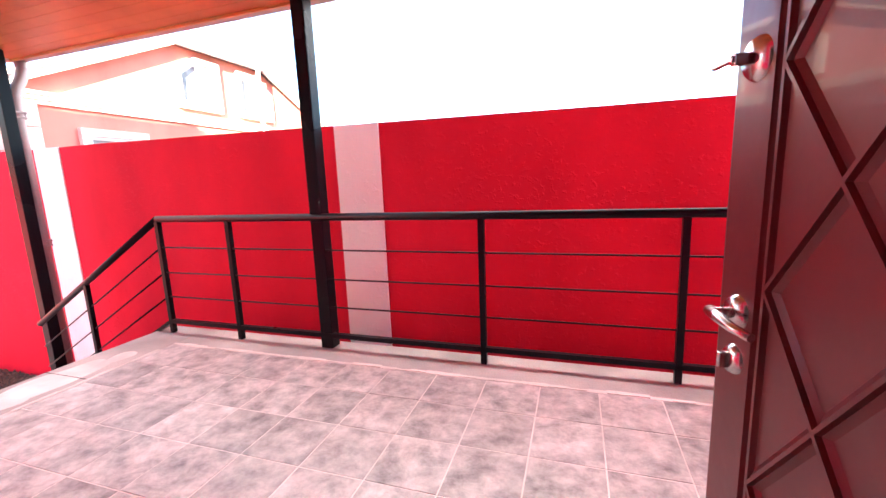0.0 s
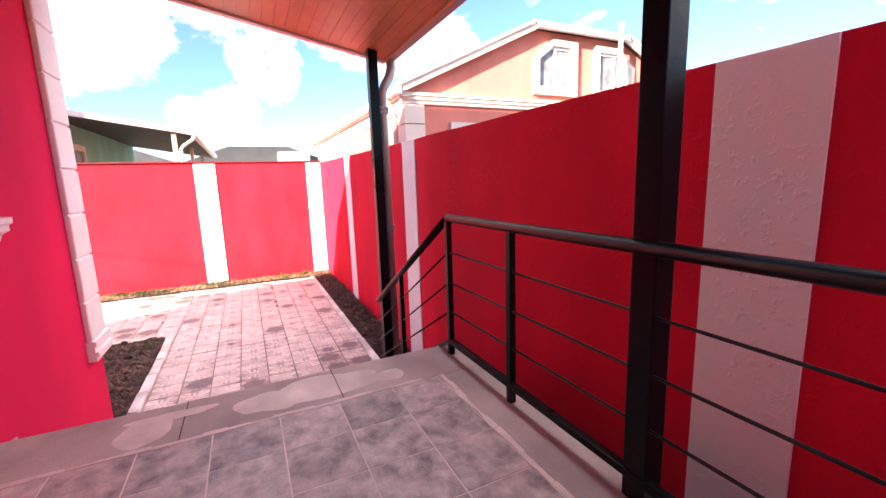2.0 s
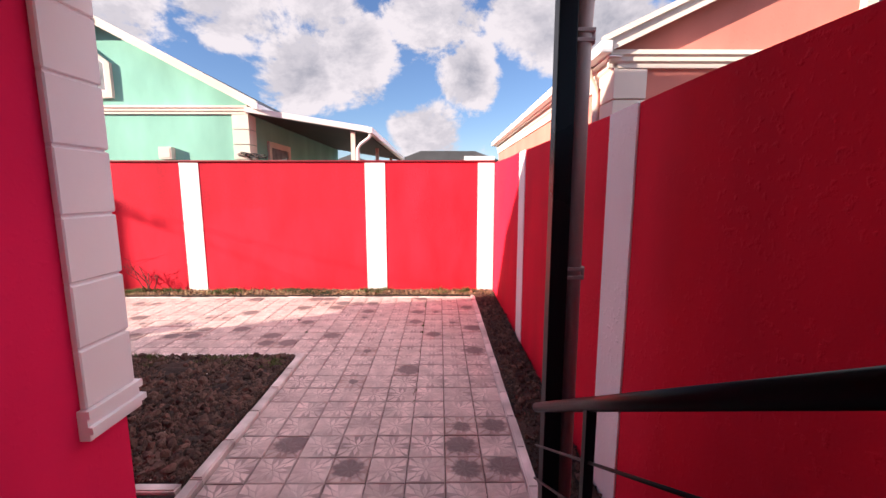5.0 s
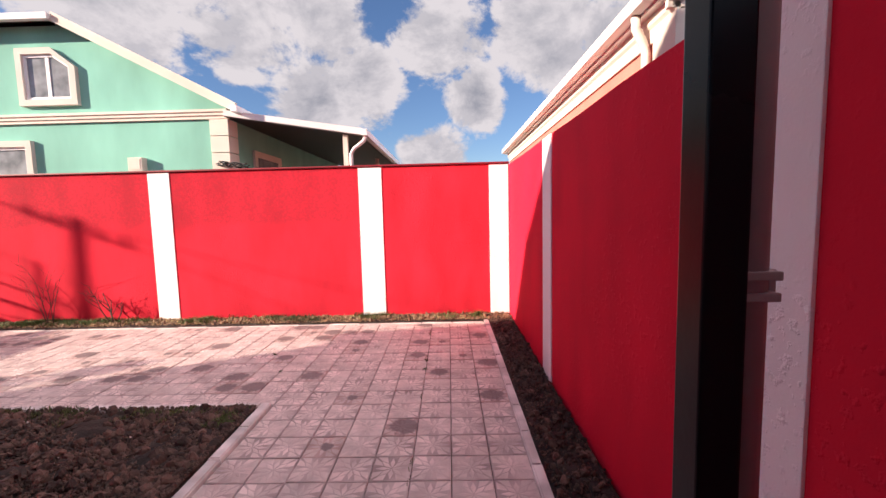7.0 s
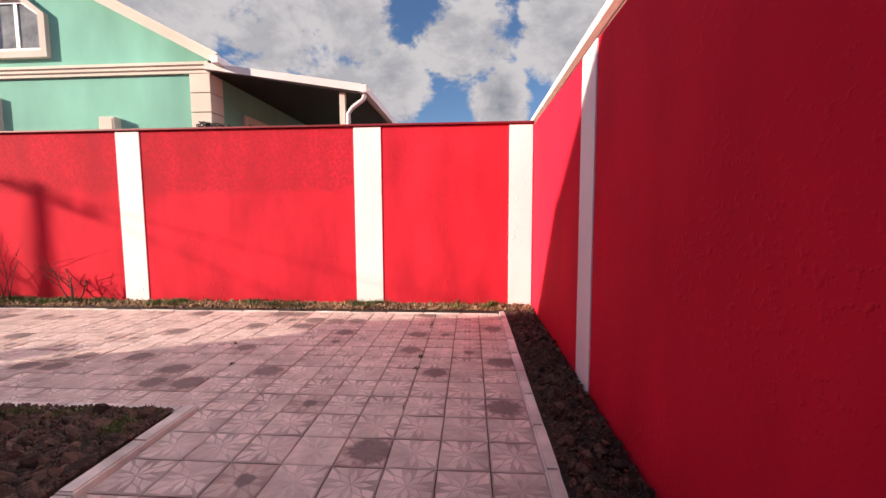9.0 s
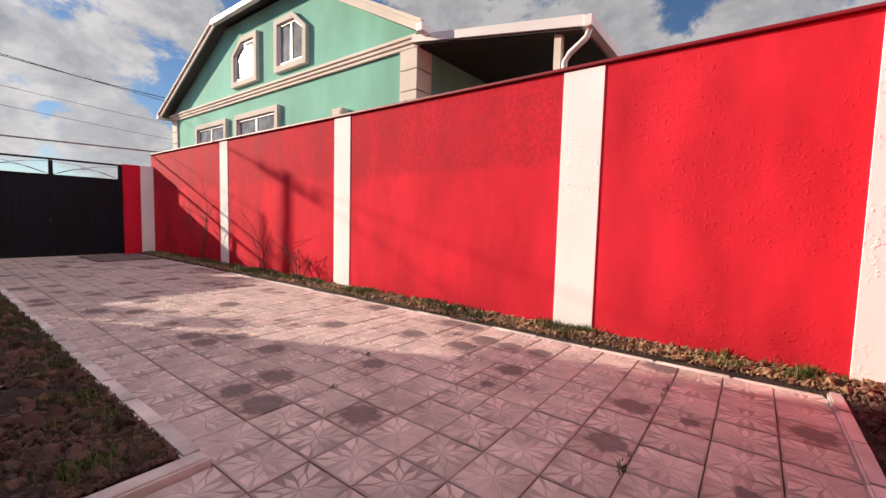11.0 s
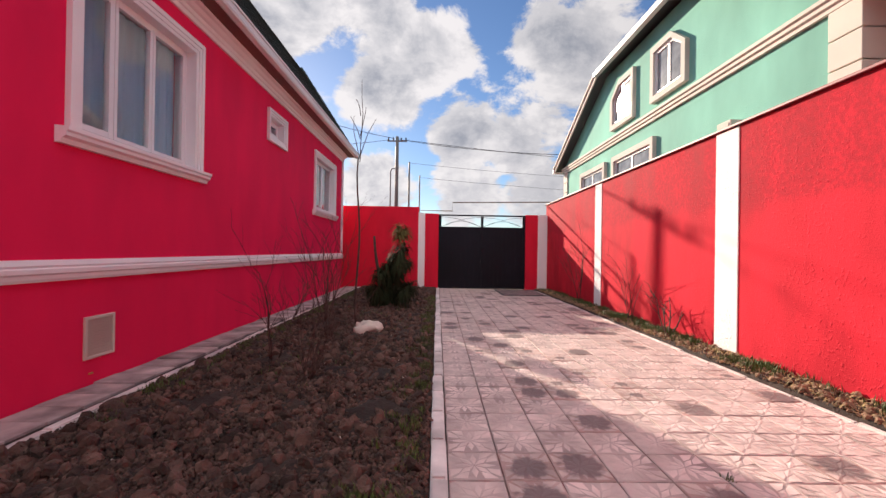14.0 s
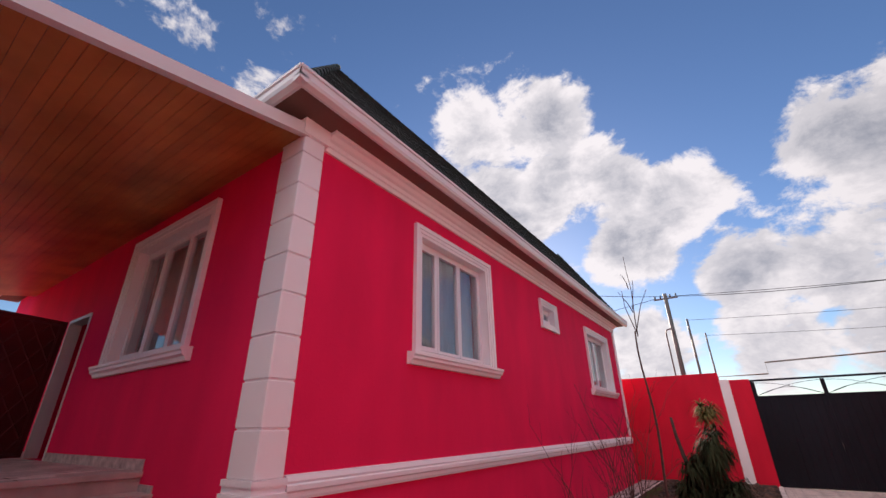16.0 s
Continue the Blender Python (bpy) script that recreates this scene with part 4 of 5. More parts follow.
apron = tagged(part("pavement_house", boxes((-5.575, HX, HS - 1.0, 0.3, -0.08, 0.028)), SOIL), "narrow strip of concrete slabs along the house", "pavement", kind="structure")
srng = random.Random(31)
slab_meshes = [mesh_of("slab", boxes((-0.2, 0.2, -0.142, 0.142, -0.04, 0.0, 0.006)), APRON) for _ in range(1)]
for i in range(43):
    ob = new("slab", slab_meshes[0])
    ob.parent = apron
    ob.location = (HX - 0.205 + srng.uniform(-0.006, 0.004), 0.14 - i * 0.292, 0.052 + srng.uniform(-0.006, 0.006))
    ob.rotation_euler = (srng.uniform(-0.015, 0.015), srng.uniform(-0.015, 0.015), srng.uniform(-0.02, 0.02))


def soil(name, label, x0, x1, y0, y1, z, rough, step):
    bm = bmesh.new()
    nx, ny = max(2, int((x1 - x0) / step)), max(2, int((y1 - y0) / step))
    vs = []
    for j in range(ny + 1):
        for i in range(nx + 1):
            x, y = x0 + (x1 - x0) * i / nx, y0 + (y1 - y0) * j / ny
            h = rough * (0.55 * noise.noise((x * 2.1, y * 2.1, 1)) + 0.5 * noise.noise((x * 6, y * 6, 4)) + 0.4 * abs(noise.noise((x * 15, y * 15, 8))))
            e = min(1.0, min(x - x0, x1 - x, y - y0, y1 - y) / 0.045)
            vs.append(bm.verts.new((x, y, (z + h) * e - 0.012 * (1 - e))))
    for j in range(ny):
        for i in range(nx):
            a = j * (nx + 1) + i
            bm.faces.new((vs[a], vs[a + 1], vs[a + nx + 2], vs[a + nx + 1])).smooth = True
    return tagged(part(name, bm, SOIL), label, "soil", kind="stuff")


soil("soil_bed", "dug brown soil in the garden bed", -8.31, -5.64, -12.55, 0.32, 0.045, 0.09, 0.045)
soil("soil_strip_north", "dark soil strip along the wall", -12.28, -4.6, 3.17, NY, 0.025, 0.04, 0.05)
soil("soil_strip_west", "littered soil strip along the wall", WX, -11.77, -12.55, NY, 0.042, 0.045, 0.045)


def clods_fast(name, label, count, spot, lo, hi, mat, seed=7, fine=1, power=2.6):
    """Lumps of earth, each broken to uneven facets of its own."""
    base = bmesh.new()
    bmesh.ops.create_icosphere(base, subdivisions=fine, radius=1)
    pts = np.array([v.co[:] for v in base.verts])
    tri = np.array([[v.index for v in f.verts] for f in base.faces])
    base.free()
    rng = random.Random(seed)
    nrng = np.random.RandomState(seed)
    vs, fs = [], []
    for k in range(count):
        x, y, z = spot(rng)
        r = lo + (hi - lo) * rng.random() ** power
        rot = np.array(Euler((rng.random() * 6, rng.random() * 6, rng.random() * 6)).to_matrix())
        p = pts + nrng.uniform(-0.24, 0.24, pts.shape) / fine ** 0.7
        if fine > 1:
            for _ in range(7):
                cut = nrng.normal(size=3)
                cut /= np.linalg.norm(cut)
                over = np.maximum(p @ cut - rng.uniform(0.45, 0.85), 0)
                p = p - over[:, None] * cut * 0.9
        p = p * np.array([r, r * rng.uniform(0.6, 1), r * rng.uniform(0.5, 0.85)])
        vs.append(p @ rot.T + np.array([x, y, z + r * 0.3]))
        fs.append(tri + k * len(pts))
    me = bpy.data.meshes.new(name)
    me.from_pydata(np.concatenate(vs).tolist(), [], np.concatenate(fs).tolist())
    me.materials.append(mat)
    return tagged(part(name, me, mat), label, "soil", kind="stuff")


clods_fast("soil_clods", "large dug lumps of dry brown earth", 4300, lambda r: (r.uniform(-8.22, -5.72), 0.22 - 12.4 * r.random() ** 1.6, 0.05), 0.016, 0.080, CLOD, 7, 2, 2.5)
clods_fast("soil_clods", "crumbled dark brown earth in the bed", 42000, lambda r: (r.uniform(-8.29, -5.68), 0.29 - 12.6 * r.random() ** 1.7, 0.06), 0.004, 0.026, CLOD, 8, 1, 1.6)
clods_fast("soil_clods", "loose lumps of earth beside the wall", 900, lambda r: (r.uniform(-12.2, -4.9), r.uniform(3.22, 3.64), 0.03), 0.014, 0.05, CLOD, 3, 2, 2.4)
clods_fast("soil_clods", "crumbled earth beside the wall", 5000, lambda r: (r.uniform(-12.2, -4.9), r.uniform(3.2, 3.66), 0.035), 0.004, 0.018, CLOD, 4, 1, 1.8)
clods_fast("soil_clods", "dry pale lumps of earth along the wall", 2200, lambda r: (r.uniform(WX + 0.03, -11.81), r.uniform(-12.4, 3.6), 0.045), 0.012, 0.05, DRYCLOD, 5, 2, 2.4)
clods_fast("soil_clods", "crumbled pale earth along the wall", 6000, lambda r: (r.uniform(WX + 0.02, -11.785), r.uniform(-12.4, 3.6), 0.05), 0.004, 0.018, DRYCLOD, 6, 1, 1.8)


def blades(name, label, spots, mat, h0, h1, w, category="grass", seed=2, lean=0.5):
    """Many thin bent blades."""
    rng = random.Random(seed)
    vs, fs = [], []
    for x, y, z in spots:
        a, h = rng.uniform(0, 6.283), rng.uniform(h0, h1)
        dx, dy = math.cos(a), math.sin(a)
        k = lean * h * rng.uniform(0.3, 1.2)
        i = len(vs)
        ww = w * rng.uniform(0.7, 1.3)
        vs += [(x - dy * ww, y + dx * ww, z), (x + dy * ww, y - dx * ww, z), (x + dx * k * 0.35 + dy * ww * 0.8, y + dy * k * 0.35 - dx * ww * 0.8, z + h * 0.6), (x + dx * k * 0.35 - dy * ww * 0.8, y + dy * k * 0.35 + dx * ww * 0.8, z + h * 0.6), (x + dx * k, y + dy * k, z + h)]
        fs += [(i, i + 1, i + 2, i + 3), (i + 3, i + 2, i + 4)]
    me = bpy.data.meshes.new(name)
    me.from_pydata(vs, [], fs)
    me.materials.append(mat)
    return tagged(part(name, me, mat), label, category, kind="stuff")


def tufts(rng, count, place, per, wide):
    """Spots of blades gathered into uneven tufts."""
    out = []
    for _ in range(count):
        x, y, z = place(rng)
        k = rng.uniform(0.35, 1.3)
        out += [(x + rng.gauss(0, wide * k), y + rng.gauss(0, wide * 1.5 * k), z) for _ in range(int(per * k * k) + 4)]
    return out


rng = random.Random(5)
patchy = [y for y in (rng.uniform(-12, 3.4) for _ in range(420)) if noise.noise((y * 0.8, 4.2, 0)) > rng.uniform(-0.35, 0.35)]
spots = [p for y in patchy for p in tufts(rng, 1, lambda r: (WX + 0.06 + 0.34 * r.random() ** 1.6, y, 0.045), 60, 0.04) if WX + 0.01 < p[0] < -11.78]
blades("grass_strip", "green grass tufts along the wall foot", spots, GRASS, 0.03, 0.11, 0.004)
spots = [(WX + 0.02 + 0.48 * rng.random() ** 1.1, rng.uniform(-12, 3.6), 0.05) for _ in range(5000)]
blades("leaf_litter", "dry yellow leaf litter along the wall foot", spots, LITTER, 0.01, 0.04, 0.010, "litter", 9, 2.5)
spots = tufts(rng, 80, lambda r: (-8.27 + abs(r.gauss(0, 0.09)), r.uniform(-9.5, -1.6), 0.07), 45, 0.035)
spots += tufts(rng, 22, lambda r: (-8.22 + abs(r.gauss(0, 0.12)), r.uniform(-1.6, 0.22), 0.065), 35, 0.03)
spots += tufts(rng, 26, lambda r: (r.gauss(-8.0, 0.14), r.gauss(0.1, 0.06), 0.065), 40, 0.03)
spots += tufts(rng, 120, lambda r: (-5.75 - abs(r.gauss(0, 0.12)), r.uniform(-10.5, -0.8), 0.07), 40, 0.035)
spots += tufts(rng, 60, lambda r: (r.uniform(-7.9, -6.0), r.uniform(-8, -1.5), 0.06), 16, 0.05)
spots = [p for p in spots if -8.295 < p[0] < -5.68 and p[1] < 0.29]
blades("grass_bed", "thin grass along the edges of the bed", spots, GRASS, 0.02, 0.065, 0.003, seed=4)
spots = [(r0, r1, 0.05) for r0, r1 in ((rng.uniform(-8.2, -5.8), 0.25 - 8 * rng.random() ** 1.5) for _ in range(900))]
blades("straw", "scraps of pale dry straw on the soil", spots, LITTER, 0.01, 0.03, 0.003, "litter", 19, 3.5)
spots = []
for _ in range(260):
    x = rng.uniform(-12, -5.2)
    if noise.noise((x * 2.3, 1.0, 5)) > 0.12:
        spots.append((x + rng.gauss(0, 0.012), 2.083 + rng.gauss(0, 0.012), 0.0))
for x, y in ((-9.74, 2.09), (-9.4, 2.08), (-9.4, 0.1), (-10.1, -0.28), (-11.9, 2.4), (-11.6, 3.1)):
    spots += [(x + rng.gauss(0, 0.02), y + rng.gauss(0, 0.015), 0.0) for _ in range(22)]
blades("grass_joints", "small weeds growing in the paving joints", spots, GRASS, 0.012, 0.04, 0.003, seed=6)


# ---- plants ----
def branchy(bm, base, heading, length, r, depth, rng, spread=0.6):
    pts, p, d = [Vector(base)], Vector(base), Vector(heading).normalized()
    n = 5
    for i in range(n):
        d = (d + Vector((rng.gauss(0, 0.10), rng.gauss(0, 0.10), rng.gauss(0.03, 0.05)))).normalized()
        p = p + d * length / n
        pts.append(p.copy())
    tube(bm, pts, r, 5, r * 0.45)
    if depth:
        for k in range(rng.randint(2, 4)):
            i = rng.randint(2, n)
            a = rng.uniform(0, 6.283)
            branchy(bm, pts[i], d + Vector((math.cos(a), math.sin(a), 0.15)) * spread, length * rng.uniform(0.35, 0.6), r * 0.5, depth - 1, rng, spread)


def shrub(label, x, y, z, stems, height, r, depth, seed, spread=0.6, fan=0.35, name="shrub"):
    rng = random.Random(seed)
    t = thing(name, label, "shrub" if name == "shrub" else "tree", at=(x, y, z))
    for _ in range(stems):
        a = rng.uniform(0, 6.283)
        bm = bmesh.new()
        branchy(bm, (x + math.cos(a) * 0.04, y + math.sin(a) * 0.04, z - 0.02), (math.cos(a) * fan * rng.random(), math.sin(a) * fan * rng.random(), 1), height * rng.uniform(0.6, 1), r, depth, rng, spread)
        part("stem", bm, BARK, t)
    return t


shrub("bare brown rose bush with many thin stems", -7.05, -1.9, 0.04, 12, 0.9, 0.0050, 2, 3, 0.5, 0.55)
shrub("bare thorny shrub standing in the soil", -6.45, -2.6, 0.04, 5, 1.2, 0.0065, 2, 8, 0.55, 0.35)
shrub("bare brown shrub beside the young tree", -6.75, -3.9, 0.04, 6, 1.7, 0.0085, 2, 12, 0.6, 0.3)
shrub("low bare shrub near the house wall", -6.3, -5.2, 0.04, 9, 1.2, 0.0065, 2, 21, 0.55, 0.4)
shrub("small bare fig shrub against the red wall", -12.08, -4.42, 0.03, 4, 0.75, 0.014, 2, 5, 0.9, 0.75)
shrub("small bare rose shrub against the red wall", -12.1, -5.75, 0.03, 5, 1.1, 0.008, 2, 15, 0.6, 0.35)
shrub("slim bare shrub near the gate wall", -12.05, -8.6, 0.03, 4, 1.6, 0.010, 2, 25, 0.5, 0.25)
tree = thing("young_tree", "tall thin leafless young tree", "tree", at=(-6.95, -4.9, 0.02))
bm = bmesh.new()
tube(bm, [(-6.95 + 0.03 * math.sin(i * 0.9), -4.9 + 0.02 * math.cos(i * 1.3), 0.0 + 2.95 * i / 10) for i in range(11)], 0.022, 8, 0.012)
part("trunk", bm, BARK, tree)
bm = bmesh.new()
rng = random.Random(44)
top = Vector((-6.966, -4.883, 2.92))
for dz, dx, dy, ln in ((0, 0.03, 0.02, 1.35), (0.05, 0.16, 0.05, 0.75), (0.1, -0.18, 0.04, 0.7), (0.4, 0.2, -0.1, 0.45), (0.45, -0.16, 0.1, 0.5), (0.8, 0.12, 0.1, 0.3)):
    branchy(bm, top + Vector((0, 0, dz - 0.06)), (dx * 2.2, dy, 1), ln, 0.009, 0, rng)
part("twigs", bm, BARK, tree)

bush = thing("yucca", "dark shaggy evergreen plant with a yellowed top", "plant", at=(-7.2, -7.3, 0.04))
bm = bmesh.new()
branchy(bm, (-7.2, -7.3, 0.02), (0.05, 0, 1), 1.7, 0.06, 0, random.Random(2))
part("trunk", bm, BARK, bush)


def tuft(cx, cy, cz, count, reach, droop, w, seed, lo=-0.9, hi=1.2):
    rng = random.Random(seed)
    vs, fs = [], []
    for _ in range(count):
        a, e = rng.uniform(0, 6.283), rng.uniform(lo, hi)
        d = Vector((math.cos(a) * math.cos(e), math.sin(a) * math.cos(e), math.sin(e)))
        L = reach * rng.uniform(0.55, 1.15)
        o = Vector((cx, cy, cz + rng.uniform(-0.06, 0.06)))
        s = Vector((-d.y, d.x, 0)).normalized() * w
        m1 = o + d * L * 0.55
        tip = o + d * L + Vector((0, 0, -droop * L * rng.uniform(0.3, 1)))
        i = len(vs)
        vs += [tuple(o - s * 0.6), tuple(o + s * 0.6), tuple(m1 + s), tuple(m1 - s), tuple(tip)]
        fs += [(i, i + 1, i + 2, i + 3), (i + 3, i + 2, i + 4)]
    return vs, fs


def leaf_mass(name, mat, clusters, parent, label=""):
    vs, fs = [], []
    for c in clusters:
        v, f = tuft(*c)
        fs += [tuple(i + len(vs) for i in q) for q in f]
        vs += v
    me = bpy.data.meshes.new(name)
    me.from_pydata(vs, [], fs)
    me.materials.append(mat)
    part(name, me, mat, parent, label)


rng = random.Random(17)
leaf_mass("foliage", YUCCA, [(-7.05 + rng.gauss(0, 0.17) - 0.36 * i / 34, -7.3 + rng.gauss(0, 0.17), 0.22 + 1.12 * i / 34 + rng.gauss(0, 0.06), 95, rng.uniform(0.22, 0.40), 0.9, 0.012, i, -1.1, 0.5) for i in range(34)], bush, "dark drooping leaves")
leaf_mass("crown", DRYBLADE, [(-7.42 + rng.gauss(0, 0.11), -7.25 + rng.gauss(0, 0.11), 1.66 + 0.05 * i, 85, 0.27, 0.55, 0.011, 60 + i, -0.7, 0.8) for i in range(5)], bush, "olive yellow tuft")

bm = bmesh.new()
bmesh.ops.create_icosphere(bm, subdivisions=3, radius=0.2)
for v in bm.verts:
    v.co *= 0.9 + 0.8 * noise.noise(v.co * 7) + 0.4 * abs(noise.noise(v.co * 16))
    v.co = Vector((v.co.x * 1.1 - 7.2, v.co.y * 0.7 - 4.3, max(-0.06, v.co.z * 0.65) + 0.09))
tagged(part("white_stone", bm, STONE, smooth=True), "pale lump of limestone lying on the soil", "stone")
tagged(clods_fast("white_stones", "tiny pale pebbles scattered on the soil", 160, lambda r: (r.uniform(-8.2, -5.7), r.uniform(-6, 0.3), 0.06), 0.004, 0.013, STONE, 11), "", "pebbles")


# ---- neighbours ----
def gable_house(name, label, m, left, right, eave, lbreak, rbreak, top, depth, wall, band, win_up, win_low, roof_mat, over=0.30):
    """A rendered house with a clipped gable towards local +y; x runs along the front."""
    h = framed(m, name, label, "house")
    outline = [(left, -0.09), (right, -0.09), (right, eave), (rbreak, top), (lbreak, top), (left, eave)]
    bm = bmesh.new()
    prism(bm, outline, "y", -depth, 0.0)
    local("wall", bm, wall, h, "rendered painted wall")
    # roof slopes and clipped front
    ridge_in = 2.6
    mid = (lbreak + rbreak) / 2
    ridge = top + (rbreak - lbreak) / 2 * (top - eave) / (right - rbreak)
    def slope_slab(pts, name="roof_slope"):
        bm = bmesh.new()
        lo = [bm.verts.new(p) for p in pts]
        hi = [bm.verts.new(Vector(p) + Vector((0, 0, 0.12))) for p in pts]
        bm.faces.new(lo[::-1]), bm.faces.new(hi)
        for i in range(len(pts)):
            j = (i + 1) % len(pts)
            bm.faces.new((lo[i], lo[j], hi[j], hi[i]))
        bmesh.ops.recalc_face_normals(bm, faces=bm.faces[:])
        return local(name, bm, roof_mat, h, "dark roof covering")
    k = (top - eave) / (right - rbreak)
    slope_slab([(right + over, over, eave - k * over), (right + over, -depth - over, eave - k * over), (mid, -depth - over, ridge), (mid, -ridge_in, ridge), (rbreak, over, top)])
    slope_slab([(left - over, -depth - over, eave - k * over), (left - over, over, eave - k * over), (lbreak, over, top), (mid, -ridge_in, ridge), (mid, -depth - over, ridge)])
    slope_slab([(lbreak, over, top), (rbreak, over, top), (mid, -ridge_in, ridge)])
    # pale verge boards and gutters
    for (xa, za), (xb, zb) in (((right + over + 0.03, eave - k * over), (rbreak, top)), ((lbreak, top), (left - over - 0.03, eave - k * over))):
        bm = bmesh.new()
        d = Vector((xb - xa, 0, zb - za)).normalized()
        up = Vector((-d.z, 0, d.x)) if d.x > 0 else Vector((d.z, 0, -d.x))
        a, b = Vector((xa, over, za)), Vector((xb, over, zb))
        for o0, o1, y0, y1 in ((-0.04, 0.09, -0.02, 0.02), (0.08, 0.14, -0.02, 0.06)):
            v = [bm.verts.new(p + up * o + Vector((0, y, 0))) for p in (a, b) for o in (o0, o1) for y in (y0, y1)]
            for q in ((0, 1, 3, 2), (4, 6, 7, 5), (0, 4, 5, 1), (2, 3, 7, 6), (0, 2, 6, 4), (1, 5, 7, 3)):
                bm.faces.new([v[i] for i in q])
        bmesh.ops.recalc_face_normals(bm, faces=bm.faces[:])
        local("verge_board", bm, CREAM, h, "pale verge board")
    local("gutter", boxes((lbreak, rbreak, over - 0.02, over + 0.10, top - 0.03, top + 0.10, 0.01)), GUTTER, h)
    for x0, x1 in ((right + over - 0.02, right + over + 0.11), (left - over - 0.11, left - over + 0.02)):
        local("gutter", boxes((x0, x1, -depth, over + 0.06, eave - k * over - 0.05, eave - k * over + 0.08, 0.01)), GUTTER, h)
    bm = bmesh.new()
    prism(bm, [(-0.002, band), (0.05, band), (0.05, band + 0.05), (0.08, band + 0.07), (0.08, band + 0.12), (0.11, band + 0.14), (0.11, band + 0.19), (-0.002, band + 0.20)], "x", left - 0.06, right + 0.11)
    local("cornice", bm, CREAM, h, "pale moulded cornice")
    for side, x in ((1, right), (-1, left)):
        for i in range(int((band + 0.09) / 0.36)):
            z = band - 0.36 * (i + 1)
            local("quoin_block", boxes((min(x + 0.04 * side, x - 0.36 * side), max(x + 0.04 * side, x - 0.36 * side), -0.36, 0.045, z + 0.008, z + 0.352, 0.008)), CREAM, h)
    for a, b, z0, z1, clip in win_up:
        gable_window(h, a, b, z0, z1, clip)
    for a, b, z0, z1 in win_low:
        gable_window(h, a, b, z0, z1, 0)
    return h


def gable_window(h, a, b, z0, z1, clip):
    """A window with a pale surround, its outer top corner cut off where clip is -1 or 1."""
    c = 0.40
    def shape(g):
        pts = [(a + g, z0 + g), (b - g, z0 + g)]
        pts += [(b - g, z1 - c), (b - c * 1.25, z1 - g)] if clip > 0 else [(b - g, z1 - g)]
        pts += [(a + c * 1.25, z1 - g), (a + g, z1 - c)] if clip < 0 else [(a + g, z1 - g)]
        return pts
    w = local("window", band_between(shape(0), shape(0.13), -0.002, 0.09), SURROUND, h, "window with pale stepped surround")
    local("window_frame", band_between(shape(0.12), shape(0.185), -0.10, 0.04), PVC, w, "white plastic frame")
    mid = (a + b) / 2
    local("mullion", boxes((mid - 0.035, mid + 0.035, 0.0, 0.030, z0 + 0.19, z1 - 0.19)), PVC, w)
    bm = bmesh.new()
    bm.faces.new([bm.verts.new((x, 0.012, z)) for x, z in shape(0.18)])
    bmesh.ops.recalc_face_normals(bm, faces=bm.faces[:])
    local("pane", bm, DARKGLASS, w)


def band_between(outer, inner, y0, y1):
    bm = bmesh.new()
    rings = [[bm.verts.new((x, y, z)) for x, z in pts] for pts, y in ((outer, y0), (outer, y1), (inner, y1), (inner, y0))]
    n = len(outer)
    for r in range(4):
        p, q = rings[r], rings[(r + 1) % 4]
        for i in range(n):
            bm.faces.new((p[i], p[(i + 1) % n], q[(i + 1) % n], q[i]))
    bmesh.ops.recalc_face_normals(bm, faces=bm.faces[:])
    return bm


DARKGLASS = material("curtained_glass", (0.24, 0.25, 0.26), 0.07, vary=0.3, scale=30, bump=0, gloss=0.35)

# mint house beyond the west wall: its front looks east, so local x runs to -y
mint = gable_house("neighbour_house", "mint green rendered house with clipped gable and white trim", pose(-13.0, 0, 0, 0, 0, FACE_EAST), 2.3, 12.9, 4.52, 5.65, 9.25, 6.30, 9.0, MINT, 4.26,
                   [(5.45, 6.72, 4.63, 5.83, -1), (7.52, 8.80, 4.63, 5.83, 1)], [(6.58, 8.67, 2.5, 3.90), (9.15, 11.1, 2.5, 3.90)], DARKROOF)
mint_box = local("wall_box", boxes((4.12, 4.43, 0.0, 0.16, 3.18, 3.47, 0.01), (4.16, 4.39, 0.161, 0.17, 3.22, 3.43)), CREAM, mint, "small cream meter box")
veranda = thing("veranda", "open veranda roof with white fascia beside the mint house", "veranda", at=(-13, -0.8, 0))
bm = bmesh.new()
prism(bm, [(-2.3, 4.30), (0.65, 3.82), (0.65, 3.96), (-2.3, 4.42)], "x", -22.0, -12.86)
part("veranda_roof", bm, GUTTER, veranda, "pale sloping veranda roof")
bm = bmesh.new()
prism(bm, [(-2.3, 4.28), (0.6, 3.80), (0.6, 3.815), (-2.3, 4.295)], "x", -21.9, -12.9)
part("veranda_ceiling", bm, VERANDA_SHADE_WOOD, veranda, "boarded veranda ceiling with deep shade in its colour")
part("veranda_gutter", boxes((-22.0, -12.84, 0.65, 0.76, 3.80, 3.94, 0.01)), GUTTER, veranda)
for x in (-13.05, -17.0, -21.0):
    part("veranda_post", boxes((x - 0.05, x + 0.05, 0.20, 0.30, -0.09, 3.88)), CREAM, veranda)
bm = bmesh.new()
tube(bm, [(-12.95, 0.70, 3.80), (-12.95, 0.66, 3.70), (-12.95, 0.45, 3.55), (-12.95, 0.38, 3.45), (-12.95, 0.38, 0.0)], 0.04, 10)
part("veranda_downpipe", bm, GUTTER, veranda)
side_window = framed(pose(-14.9, -2.3, 0, 0, 0, FACE_NORTH), "side_window", "window in the shaded side of the mint house", "window")
